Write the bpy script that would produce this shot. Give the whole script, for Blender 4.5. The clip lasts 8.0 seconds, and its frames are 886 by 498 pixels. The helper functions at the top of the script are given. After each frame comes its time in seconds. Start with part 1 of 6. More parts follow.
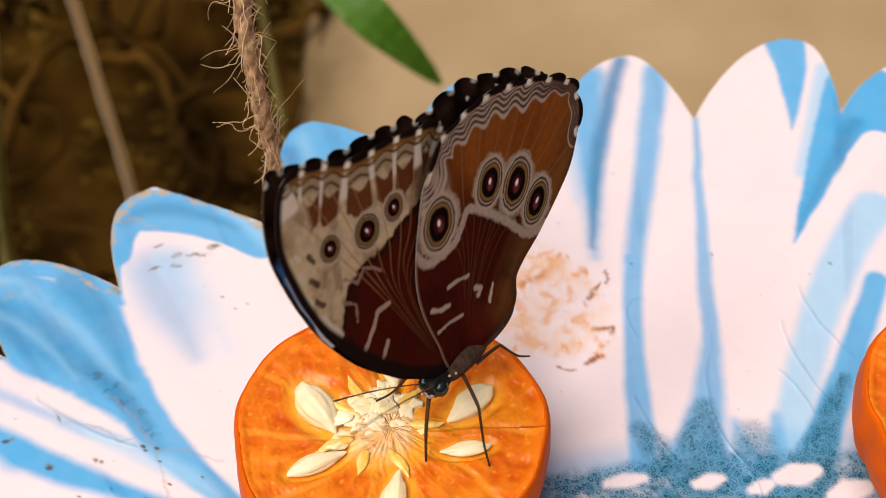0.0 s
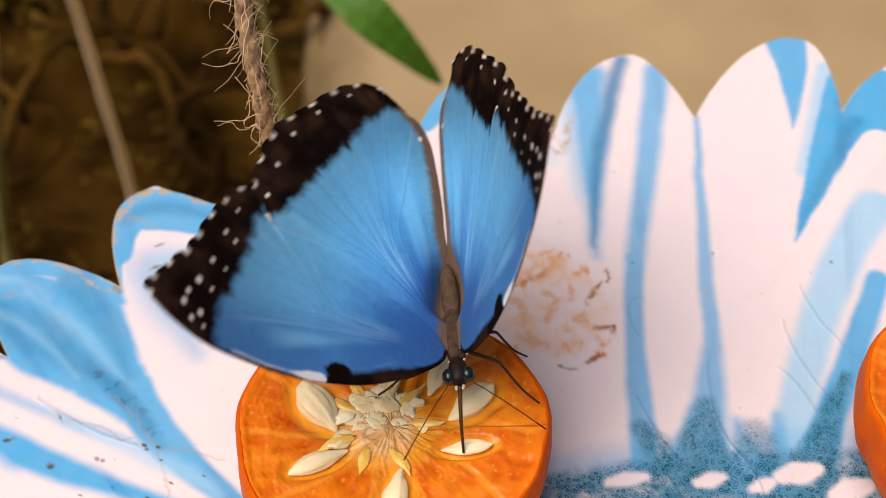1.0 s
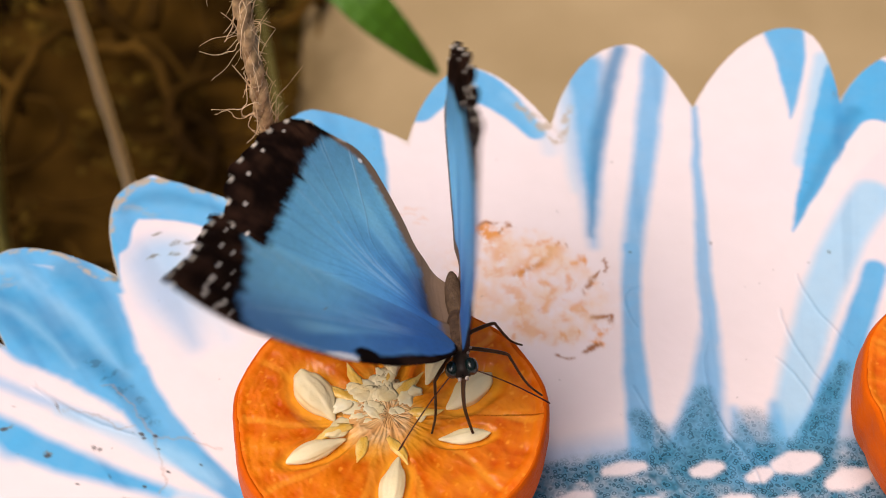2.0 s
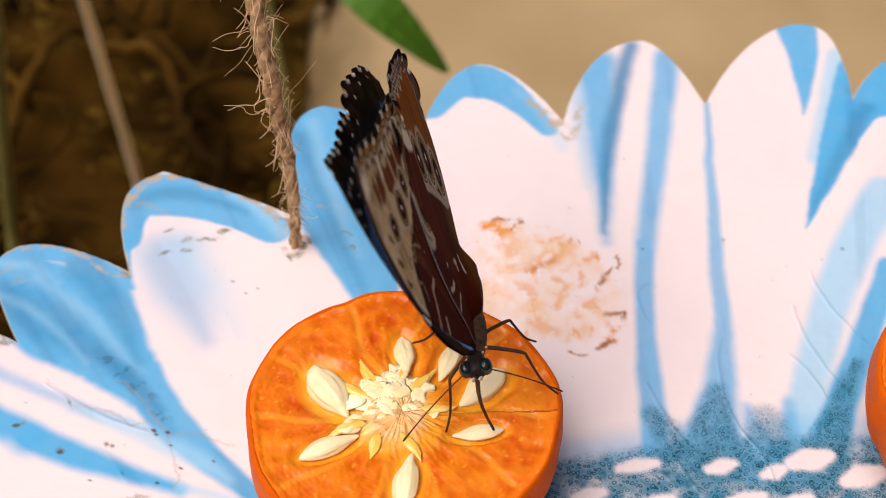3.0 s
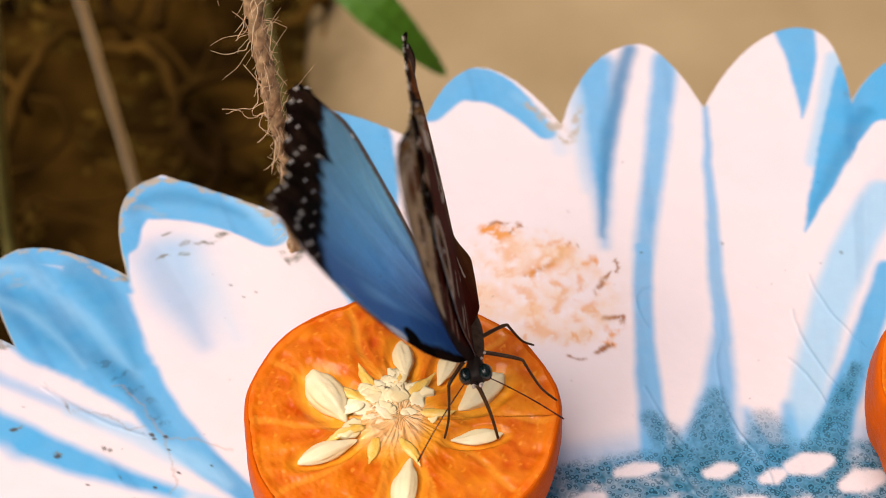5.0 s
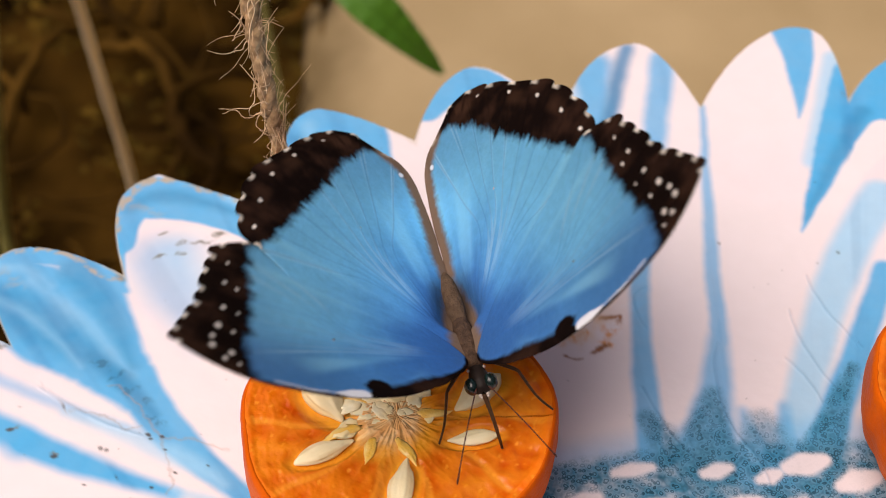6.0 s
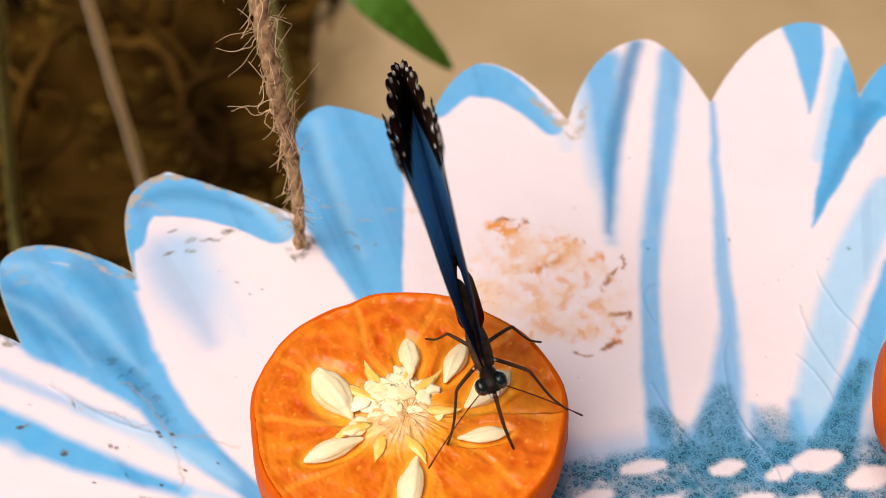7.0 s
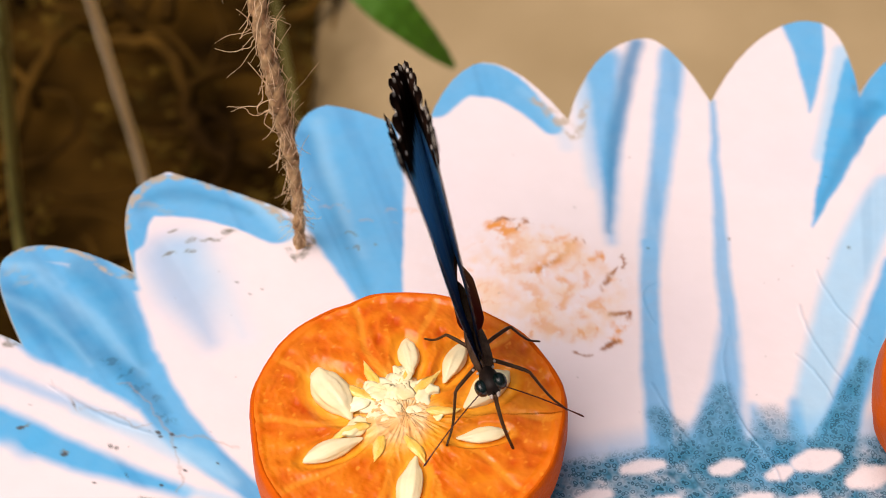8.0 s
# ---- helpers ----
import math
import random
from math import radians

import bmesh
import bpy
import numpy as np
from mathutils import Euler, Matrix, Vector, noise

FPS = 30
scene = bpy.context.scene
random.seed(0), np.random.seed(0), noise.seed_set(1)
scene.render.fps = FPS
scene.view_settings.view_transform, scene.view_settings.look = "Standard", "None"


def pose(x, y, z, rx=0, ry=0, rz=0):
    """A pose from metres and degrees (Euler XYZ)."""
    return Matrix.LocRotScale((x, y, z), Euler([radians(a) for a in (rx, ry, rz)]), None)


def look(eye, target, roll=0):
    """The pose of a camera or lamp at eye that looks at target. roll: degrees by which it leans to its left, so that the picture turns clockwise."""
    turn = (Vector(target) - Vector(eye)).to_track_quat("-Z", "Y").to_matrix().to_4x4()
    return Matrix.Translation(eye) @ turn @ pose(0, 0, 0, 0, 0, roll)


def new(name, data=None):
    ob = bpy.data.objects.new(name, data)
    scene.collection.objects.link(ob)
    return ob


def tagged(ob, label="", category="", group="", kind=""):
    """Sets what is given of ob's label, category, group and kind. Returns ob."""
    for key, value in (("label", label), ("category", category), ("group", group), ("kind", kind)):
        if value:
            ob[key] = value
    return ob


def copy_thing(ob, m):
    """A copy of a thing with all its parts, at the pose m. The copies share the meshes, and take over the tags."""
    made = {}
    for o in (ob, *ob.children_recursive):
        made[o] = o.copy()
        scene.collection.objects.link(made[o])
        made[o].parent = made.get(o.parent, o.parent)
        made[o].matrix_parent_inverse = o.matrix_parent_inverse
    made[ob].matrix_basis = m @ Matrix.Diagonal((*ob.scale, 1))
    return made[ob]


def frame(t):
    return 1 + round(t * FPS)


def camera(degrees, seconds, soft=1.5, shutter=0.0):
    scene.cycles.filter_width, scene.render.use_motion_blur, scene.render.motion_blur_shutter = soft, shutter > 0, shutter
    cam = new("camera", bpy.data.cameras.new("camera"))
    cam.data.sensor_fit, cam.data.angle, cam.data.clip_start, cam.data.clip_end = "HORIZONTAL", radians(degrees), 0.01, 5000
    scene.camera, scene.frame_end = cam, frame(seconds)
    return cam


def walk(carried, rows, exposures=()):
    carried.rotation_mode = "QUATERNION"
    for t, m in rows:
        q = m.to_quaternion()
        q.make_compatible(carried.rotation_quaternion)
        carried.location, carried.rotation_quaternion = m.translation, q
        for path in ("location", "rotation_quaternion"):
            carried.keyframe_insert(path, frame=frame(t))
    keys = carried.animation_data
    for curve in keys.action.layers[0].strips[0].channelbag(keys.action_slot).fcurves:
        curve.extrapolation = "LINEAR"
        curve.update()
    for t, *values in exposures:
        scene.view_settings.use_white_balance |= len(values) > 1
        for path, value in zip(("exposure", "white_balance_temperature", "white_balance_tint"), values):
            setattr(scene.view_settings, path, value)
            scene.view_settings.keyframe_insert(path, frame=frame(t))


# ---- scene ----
cam = camera(34, 8.0, soft=0.9, shutter=0.5)
cam.data.dof.use_dof = True
cam.data.dof.focus_distance = 0.275
cam.data.dof.aperture_fstop = 21.0
walk(cam, [
    (0.0, look((0.00238, -0.22049, 0.74762), (0.00323, 0.00166, 0.5036), 0.052)),
    (0.5, look((0.00225, -0.22104, 0.74697), (0.00325, 0.00119, 0.50301), 0.045)),
    (1.0, look((0.00206, -0.22067, 0.74742), (0.00298, 0.00149, 0.5034), 0.058)),
    (2.5, look((0.0017, -0.22102, 0.74629), (0.00352, -0.00059, 0.50071), 0.327)),
    (3.0, look((0.00062, -0.22087, 0.7459), (0.00074, -0.00021, 0.50052), 0.004)),
    (3.5, look((0.0, -0.22105, 0.7455), (0.0, -0.00024, 0.50026), 0.0)),
    (4.0, look((-0.00051, -0.22108, 0.7451), (-0.00052, -0.0002, 0.49992), 0.005)),
    (4.5, look((-0.00015, -0.22065, 0.74558), (0.00029, 0.00043, 0.50058), 0.036)),
    (6.0, look((0.00046, -0.21975, 0.74603), (0.00183, 0.0008, 0.50056), 0.284)),
    (6.5, look((0.00031, -0.21956, 0.74647), (0.00068, 0.00091, 0.50092), 0.115)),
    (7.0, look((0.00053, -0.21928, 0.74594), (-0.00031, 0.00053, 0.4998), -0.288)),
    (7.5, look((0.00092, -0.21916, 0.74597), (0.00028, 0.00041, 0.49962), -0.246)),
    (8.0, look((0.00157, -0.2189, 0.74638), (-0.0003, 0.00042, 0.49981), -0.556)),
], exposures=[(0.0, 0.12, 6400, 18), (8.0, 0.12, 6400, 18)])

# ---- world and light ----
world = bpy.data.worlds.new("world")
scene.world = world
world.use_nodes = True
wn = world.node_tree.nodes
sky = wn.new("ShaderNodeTexSky")
sky.sky_type = "NISHITA"
sky.sun_disc = False
sky.sun_elevation = radians(62)
sky.sun_rotation = radians(-125)
sky.dust_density = 3.0
sky.ozone_density = 0.4
wn["Background"].inputs["Strength"].default_value = 0.10
haze = wn.new("ShaderNodeMix")  # the milky roof sheets warm the sky's light
haze.data_type, haze.blend_type = "RGBA", "MULTIPLY"
haze.inputs["Factor"].default_value = 1.0
haze.inputs["B"].default_value = (1.0, 0.86, 0.68, 1)
world.node_tree.links.new(sky.outputs[0], haze.inputs["A"])
world.node_tree.links.new(haze.outputs["Result"], wn["Background"].inputs["Color"])

sun = new("sun", bpy.data.lights.new("sun", "SUN"))
sun.data.energy = 3.0
sun.data.angle = radians(50)
sun.data.color = (1.0, 0.92, 0.82)
sun.matrix_world = look((-0.65, -0.45, 2.1), (0.0, -0.05, 0.5))

# ---- small helpers ----
MM = 0.001
TRAY_Z = 0.5


def part(name, bm, material, parent, label=""):
    """Links a bmesh as one mesh object under a thing or a part."""
    me = bpy.data.meshes.new(name)
    bm.to_mesh(me)
    bm.free()
    return finish(name, me, material, parent, label)


def finish(name, me, material, parent=None, label="", smooth=True):
    for m in (material if isinstance(material, (list, tuple)) else [material]):
        me.materials.append(m)
    if smooth:
        me.polygons.foreach_set("use_smooth", [True] * len(me.polygons))
    ob = new(name, me)
    if parent is not None:
        ob.parent = parent
    if label:
        tagged(ob, label)
    return ob


def surface(name, verts, faces, colours=None):
    """A mesh from arrays, with the attribute 'paint' per vertex."""
    me = bpy.data.meshes.new(name)
    verts = np.asarray(verts, dtype=np.float32)
    faces = np.asarray(faces, dtype=np.int32)
    k = faces.shape[1]
    me.vertices.add(len(verts))
    me.vertices.foreach_set("co", verts.ravel())
    me.loops.add(faces.size)
    me.loops.foreach_set("vertex_index", faces.ravel())
    me.polygons.add(len(faces))
    me.polygons.foreach_set("loop_start", np.arange(0, faces.size, k, dtype=np.int32))
    me.polygons.foreach_set("loop_total", np.full(len(faces), k, dtype=np.int32))
    me.update(calc_edges=True)
    if colours is not None:
        at = me.color_attributes.new("paint", "FLOAT_COLOR", "POINT")
        at.data.foreach_set("color", np.asarray(colours, dtype=np.float32).ravel())
    me.validate()
    return me


def rings(n, m, closed=True, base=0):
    """Quads between m rings of n points."""
    i = np.arange(n if closed else n - 1)
    j = np.arange(m - 1)
    a, b = np.meshgrid(i, j)
    c = (a + 1) % n
    return np.stack([base + b * n + a, base + b * n + c, base + (b + 1) * n + c, base + (b + 1) * n + a], -1).reshape(-1, 4)


def tube(points, radii, n=8):
    """Points and quads of a tube along a line."""
    P = np.asarray(points, dtype=float)
    r = np.broadcast_to(np.asarray(radii, dtype=float), (len(P),))
    T = np.gradient(P, axis=0)
    T /= np.linalg.norm(T, axis=1)[:, None] + 1e-12
    ref = np.where(np.abs(T[:, 2:3]) < 0.9, [[0, 0, 1.0]], [[1.0, 0, 0]])
    U = np.cross(T, ref)
    U /= np.linalg.norm(U, axis=1)[:, None] + 1e-12
    V = np.cross(T, U)
    a = np.linspace(0, 2 * np.pi, n, endpoint=False)
    v = P[:, None] + r[:, None, None] * (np.cos(a)[None, :, None] * U[:, None] + np.sin(a)[None, :, None] * V[:, None])
    verts = np.concatenate([v.reshape(-1, 3), P[:1], P[-1:]])
    f = rings(n, len(P)).tolist()
    k = len(P) * n
    f += [[k, (i + 1) % n, i, i] for i in range(n)]
    f += [[k + 1, k - n + i, k - n + (i + 1) % n, k - n + (i + 1) % n] for i in range(n)]
    return verts, f


def tubes_mesh(name, tubes):
    """One mesh from several tubes; tubes: (points, radii, sides)."""
    bm_v, bm_f, base = [], [], 0
    for p, r, n in tubes:
        v, f = tube(p, r, n)
        bm_v.append(v)
        bm_f += [[q + base for q in dict.fromkeys(face)] for face in f]
        base += len(v)
    me = bpy.data.meshes.new(name)
    me.from_pydata(np.concatenate(bm_v).tolist(), [], bm_f)
    return me


def smoothstep(x, a, b):
    t = np.clip((x - a) / (b - a), 0, 1)
    return t * t * (3 - 2 * t)


def wobble(x, y, seed=0.0, octaves=4):
    """A smooth pseudo-noise in -1..1 on arrays."""
    r = np.random.RandomState(int(seed * 13 + 7))
    out, amp, f = np.zeros_like(x, dtype=float), 1.0, 1.0
    for _ in range(octaves):
        for _ in range(3):
            ang, ph = r.uniform(0, 6.283), r.uniform(0, 6.283)
            k = f * r.uniform(0.7, 1.4)
            out = out + amp * np.sin(k * (x * math.cos(ang) + y * math.sin(ang)) + ph + 1.3 * np.sin(0.6 * k * (x * math.sin(ang) - y * math.cos(ang)) + 2 * ph)) / 3
        amp *= 0.55
        f *= 2.1
    return out / 2.0


def spline(points, per=24, closed=True):
    """Catmull-Rom line through the points."""
    P = np.asarray(points, dtype=float)
    n = len(P)
    out = []
    for i in range(n if closed else n - 1):
        a, b, c, d = (P[(i + k) % n] if closed else P[min(max(i + k, 0), n - 1)] for k in (-1, 0, 1, 2))
        t = np.linspace(0, 1, per, endpoint=False)[:, None]
        out.append(0.5 * (2 * b + (c - a) * t + (2 * a - 5 * b + 4 * c - d) * t ** 2 + (3 * b - a - 3 * c + d) * t ** 3))
    if not closed:
        out.append(P[-1:])
    return np.concatenate(out)


# ---- materials ----
def material(name, colour=(0.5, 0.5, 0.5), rough=0.5, metal=0.0, noise_scale=0.0, noise_amount=0.0, bump=0.0, bump_scale=0.0,
             attribute=False, coat=0.0, second=None, subsurface=0.0, metal_from_alpha=0.0, specular=0.5, ior=1.45):
    m = bpy.data.materials.new(name)
    m.use_nodes = True
    nt = m.node_tree
    b = nt.nodes["Principled BSDF"]
    b.inputs["Roughness"].default_value = rough
    b.inputs["Metallic"].default_value = metal
    b.inputs["Coat Weight"].default_value = coat
    b.inputs["Coat Roughness"].default_value = 0.08
    b.inputs["Specular IOR Level"].default_value = specular
    b.inputs["IOR"].default_value = ior
    if subsurface:
        b.inputs["Subsurface Weight"].default_value = subsurface
        b.inputs["Subsurface Radius"].default_value = (0.004, 0.002, 0.001)
        b.inputs["Subsurface Scale"].default_value = 0.6
    co = nt.nodes.new("ShaderNodeTexCoord")
    if attribute:
        at = nt.nodes.new("ShaderNodeVertexColor")
        at.layer_name = "paint"
        colour_out = at.outputs["Color"]
        if metal_from_alpha:
            mu = nt.nodes.new("ShaderNodeMath")
            mu.operation = "MULTIPLY"
            mu.inputs[1].default_value = metal_from_alpha
            nt.links.new(at.outputs["Alpha"], mu.inputs[0])
            nt.links.new(mu.outputs[0], b.inputs["Metallic"])
    else:
        rgb = nt.nodes.new("ShaderNodeRGB")
        rgb.outputs[0].default_value = (*colour, 1)
        colour_out = rgb.outputs[0]
    if noise_amount:
        n = nt.nodes.new("ShaderNodeTexNoise")
        n.inputs["Scale"].default_value = noise_scale
        n.inputs["Detail"].default_value = 6
        nt.links.new(co.outputs["Object"], n.inputs["Vector"])
        mix = nt.nodes.new("ShaderNodeMix")
        mix.data_type = "RGBA"
        ramp = nt.nodes.new("ShaderNodeMapRange")
        ramp.inputs[1].default_value, ramp.inputs[2].default_value = 0.35, 0.68
        ramp.inputs[4].default_value = noise_amount
        nt.links.new(n.outputs["Fac"], ramp.inputs[0])
        nt.links.new(ramp.outputs[0], mix.inputs["Factor"])
        nt.links.new(colour_out, mix.inputs["A"])
        s = second or tuple(c * 0.45 for c in colour)
        mix.inputs["B"].default_value = (*s, 1)
        colour_out = mix.outputs["Result"]
    nt.links.new(colour_out, b.inputs["Base Color"])
    if bump:
        n2 = nt.nodes.new("ShaderNodeTexNoise")
        n2.inputs["Scale"].default_value = bump_scale
        n2.inputs["Detail"].default_value = 5
        nt.links.new(co.outputs["Object"], n2.inputs["Vector"])
        bp = nt.nodes.new("ShaderNodeBump")
        bp.inputs["Strength"].default_value = bump
        bp.inputs["Distance"].default_value = 0.0004
        nt.links.new(n2.outputs["Fac"], bp.inputs["Height"])
        nt.links.new(bp.outputs["Normal"], b.inputs["Normal"])
    return m


M_PRINT = material("printed_board", attribute=True, rough=0.38, noise_scale=140, noise_amount=0.07, second=(0.55, 0.50, 0.46), bump=0.10, bump_scale=500, coat=0.12, specular=0.35)
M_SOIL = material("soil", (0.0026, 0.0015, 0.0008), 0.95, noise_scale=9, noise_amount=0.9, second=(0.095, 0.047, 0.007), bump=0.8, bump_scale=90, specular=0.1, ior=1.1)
M_PATH = material("path_concrete", attribute=True, rough=0.9, noise_scale=9, noise_amount=0.55, second=(0.27, 0.195, 0.095), bump=0.4, bump_scale=200, specular=0.15, ior=1.15)
M_ROOT = material("root_bark", (0.105, 0.054, 0.009), 0.85, noise_scale=10, noise_amount=0.95, second=(0.012, 0.006, 0.002), bump=0.6, bump_scale=300, specular=0.15, ior=1.1)
M_MOSS = material("moss", (0.110, 0.066, 0.010), 0.95, noise_scale=30, noise_amount=0.8, second=(0.015, 0.012, 0.004), bump=0.6, bump_scale=300, specular=0.1, ior=1.1)
M_STALK = material("dry_stalk", (0.95, 0.80, 0.52), 0.6, noise_scale=50, noise_amount=0.3, second=(0.80, 0.60, 0.36), bump=0.3, bump_scale=200)
M_REED = material("green_stalk", (0.22, 0.20, 0.055), 0.6, noise_scale=50, noise_amount=0.5, second=(0.13, 0.12, 0.03))
M_BLOCKER = material("dim_surround", (0.035, 0.042, 0.020), 0.9, noise_scale=3, noise_amount=0.7, second=(0.015, 0.02, 0.01))
M_LEAF = material("leaf_green", (0.060, 0.155, 0.012), 0.42, noise_scale=40, noise_amount=0.5, second=(0.05, 0.15, 0.008), bump=0.3, bump_scale=150, specular=0.3)
M_JUTE = material("jute", (0.62, 0.42, 0.22), 0.9, noise_scale=420, noise_amount=0.9, second=(0.17, 0.10, 0.05), bump=0.9, bump_scale=1800, specular=0.15, ior=1.15)
M_FIBRE = material("jute_fibre", (0.80, 0.60, 0.38), 0.75, noise_scale=300, noise_amount=0.6, second=(0.48, 0.29, 0.14), specular=0.2)
M_PEEL = material("orange_peel", (0.66, 0.112, 0.001), 0.45, noise_scale=140, noise_amount=0.5, second=(0.52, 0.070, 0.001), bump=0.6, bump_scale=900, coat=0.0, specular=0.12, ior=1.25)
M_FLESH = material("orange_flesh", attribute=True, rough=0.26, noise_scale=420, noise_amount=0.25, second=(0.86, 0.28, 0.008), bump=0.22, bump_scale=900, coat=0.22, specular=0.25)
M_SEED = material("seed_husk", (0.90, 0.80, 0.52), 0.42, noise_scale=150, noise_amount=0.55, second=(0.88, 0.66, 0.26), bump=0.5, bump_scale=500, coat=0.1)
M_PITH = material("pith", (0.98, 0.92, 0.66), 0.32, noise_scale=230, noise_amount=0.60, second=(0.95, 0.66, 0.16), bump=0.25, bump_scale=700)
M_MEMBRANE = material("membrane", (0.95, 0.55, 0.06), 0.3, noise_scale=350, noise_amount=0.7, second=(0.94, 0.78, 0.34), bump=0.6, bump_scale=1100, coat=0.5)
M_WING = material("wing_scales", attribute=True, rough=0.38, bump=0.30, bump_scale=900, metal_from_alpha=0.45, specular=0.03, ior=1.06)
M_UNDER = material("wing_underside", attribute=True, rough=0.6, bump=0.15, bump_scale=900, specular=0.06, ior=1.08)
M_BODY = material("insect_hair", (0.085, 0.050, 0.030), 0.8, noise_scale=700, noise_amount=0.7, second=(0.015, 0.008, 0.005), bump=1.0, bump_scale=2200, specular=0.2)
M_ABDOMEN = material("abdomen_hair", (0.125, 0.080, 0.050), 0.85, noise_scale=600, noise_amount=0.7, second=(0.045, 0.028, 0.017), bump=1.0, bump_scale=2200, specular=0.15, ior=1.12)
M_HEAD = material("insect_head", (0.010, 0.007, 0.006), 0.5, noise_scale=900, noise_amount=0.5, second=(0.025, 0.016, 0.012), specular=0.15)
M_EYE = material("compound_eye", (0.004, 0.012, 0.011), 0.25, coat=0.1)
M_PALP = material("palp", (0.50, 0.42, 0.36), 0.7)
M_LEG = material("insect_leg", (0.045, 0.020, 0.008), 0.4, noise_scale=900, noise_amount=0.5, second=(0.10, 0.055, 0.025), specular=0.2)
M_ANT = material("antenna_red", (0.060, 0.010, 0.004), 0.4, specular=0.3)


def seeded_print():
    """The printed seeds of the flower's centre: small dark rings where the print's alpha says so."""
    nt = M_PRINT.node_tree
    b = nt.nodes["Principled BSDF"]
    at = next(n for n in nt.nodes if n.type == "VERTEX_COLOR")
    co = next(n for n in nt.nodes if n.type == "TEX_COORD")
    old = b.inputs["Base Color"].links[0].from_socket
    vo = nt.nodes.new("ShaderNodeTexVoronoi")
    vo.inputs["Scale"].default_value = 960
    no = nt.nodes.new("ShaderNodeTexNoise")
    no.inputs["Scale"].default_value = 420
    nt.links.new(co.outputs["Object"], no.inputs["Vector"])
    bend = nt.nodes.new("ShaderNodeVectorMath")
    bend.operation = "MULTIPLY_ADD"
    bend.inputs[1].default_value = (0.0013, 0.0013, 0)
    nt.links.new(no.outputs["Color"], bend.inputs[0])
    nt.links.new(co.outputs["Object"], bend.inputs[2])
    nt.links.new(bend.outputs[0], vo.inputs["Vector"])
    ramp = nt.nodes.new("ShaderNodeValToRGB")
    e = ramp.color_ramp.elements
    e[0].position, e[0].color = 0.0, (0.15, 0.15, 0.15, 1)
    e[1].position, e[1].color = 1.0, (0.75, 0.75, 0.75, 1)
    for p, v in ((0.20, 0.15), (0.30, 1.0), (0.42, 0.95), (0.52, 0.10)):
        k = ramp.color_ramp.elements.new(p)
        k.color = (v, v, v, 1)
    nt.links.new(vo.outputs["Distance"], ramp.inputs[0])
    mu = nt.nodes.new("ShaderNodeMath")
    mu.operation = "MULTIPLY"
    nt.links.new(ramp.outputs[0], mu.inputs[0])
    nt.links.new(at.outputs["Alpha"], mu.inputs[1])
    mx = nt.nodes.new("ShaderNodeMix")
    mx.data_type = "RGBA"
    nt.links.new(mu.outputs[0], mx.inputs["Factor"])
    nt.links.new(old, mx.inputs["A"])
    mx.inputs["B"].default_value = (0.008, 0.060, 0.100, 1)
    nt.links.new(mx.outputs["Result"], b.inputs["Base Color"])


seeded_print()


def pulp():
    """Juice sacs of the flesh: long cells that run out from the core, with wet relief."""
    nt = M_FLESH.node_tree
    b = nt.nodes["Principled BSDF"]
    at = nt.nodes.new("ShaderNodeAttribute")
    at.attribute_name = "grain"
    old = b.inputs["Base Color"].links[0].from_socket
    bump_old = b.inputs["Normal"].links[0].from_node
    vo = nt.nodes.new("ShaderNodeTexVoronoi")
    vo.feature = "SMOOTH_F1"
    vo.inputs["Scale"].default_value = 1.0
    vo.inputs["Smoothness"].default_value = 0.35
    sep = nt.nodes.new("ShaderNodeSeparateXYZ")
    com = nt.nodes.new("ShaderNodeCombineXYZ")
    nt.links.new(at.outputs["Vector"], sep.inputs[0])
    nt.links.new(sep.outputs[0], com.inputs[0])
    nt.links.new(sep.outputs[1], com.inputs[1])
    nt.links.new(com.outputs[0], vo.inputs["Vector"])
    seam = nt.nodes.new("ShaderNodeMapRange")
    seam.inputs[1].default_value, seam.inputs[2].default_value = 0.25, 0.75
    seam.inputs[3].default_value, seam.inputs[4].default_value = 0.0, 0.30
    nt.links.new(vo.outputs["Distance"], seam.inputs[0])
    mx = nt.nodes.new("ShaderNodeMix")
    mx.data_type = "RGBA"
    nt.links.new(seam.outputs[0], mx.inputs["Factor"])
    nt.links.new(old, mx.inputs["A"])
    mx.inputs["B"].default_value = (0.93, 0.33, 0.02, 1)
    nt.links.new(mx.outputs["Result"], b.inputs["Base Color"])
    bp = nt.nodes.new("ShaderNodeBump")
    bp.invert = True
    bp.inputs["Strength"].default_value = 0.7
    bp.inputs["Distance"].default_value = 0.0008
    nt.links.new(vo.outputs["Distance"], bp.inputs["Height"])
    nt.links.new(bp.outputs["Normal"], bump_old.inputs["Normal"])


pulp()


# ---- setting ----
def ground():
    """Soil sheet to the horizon, lumpy near the camera, with a flat path on it."""
    xs = np.concatenate([[-400, -60, -8, -2], np.linspace(-0.7, 0.7, 141), [2, 8, 60, 400]])
    ys = np.concatenate([[-400, -60, -8, -1], np.linspace(0.0, 1.1, 111), [3, 8, 60, 400]])
    X, Y = np.meshgrid(xs, ys)
    near = (np.abs(X) < 0.75) & (Y > -0.1) & (Y < 1.2)
    Z = np.where(near, 0.010 * wobble(X * 40, Y * 40, 3) + 0.012 * wobble(X * 14, Y * 14, 4) - 0.012, -0.012)
    me = surface("ground", np.stack([X, Y, Z], -1).reshape(-1, 3), rings(len(xs), len(ys), closed=False))
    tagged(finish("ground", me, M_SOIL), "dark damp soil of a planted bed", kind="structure")


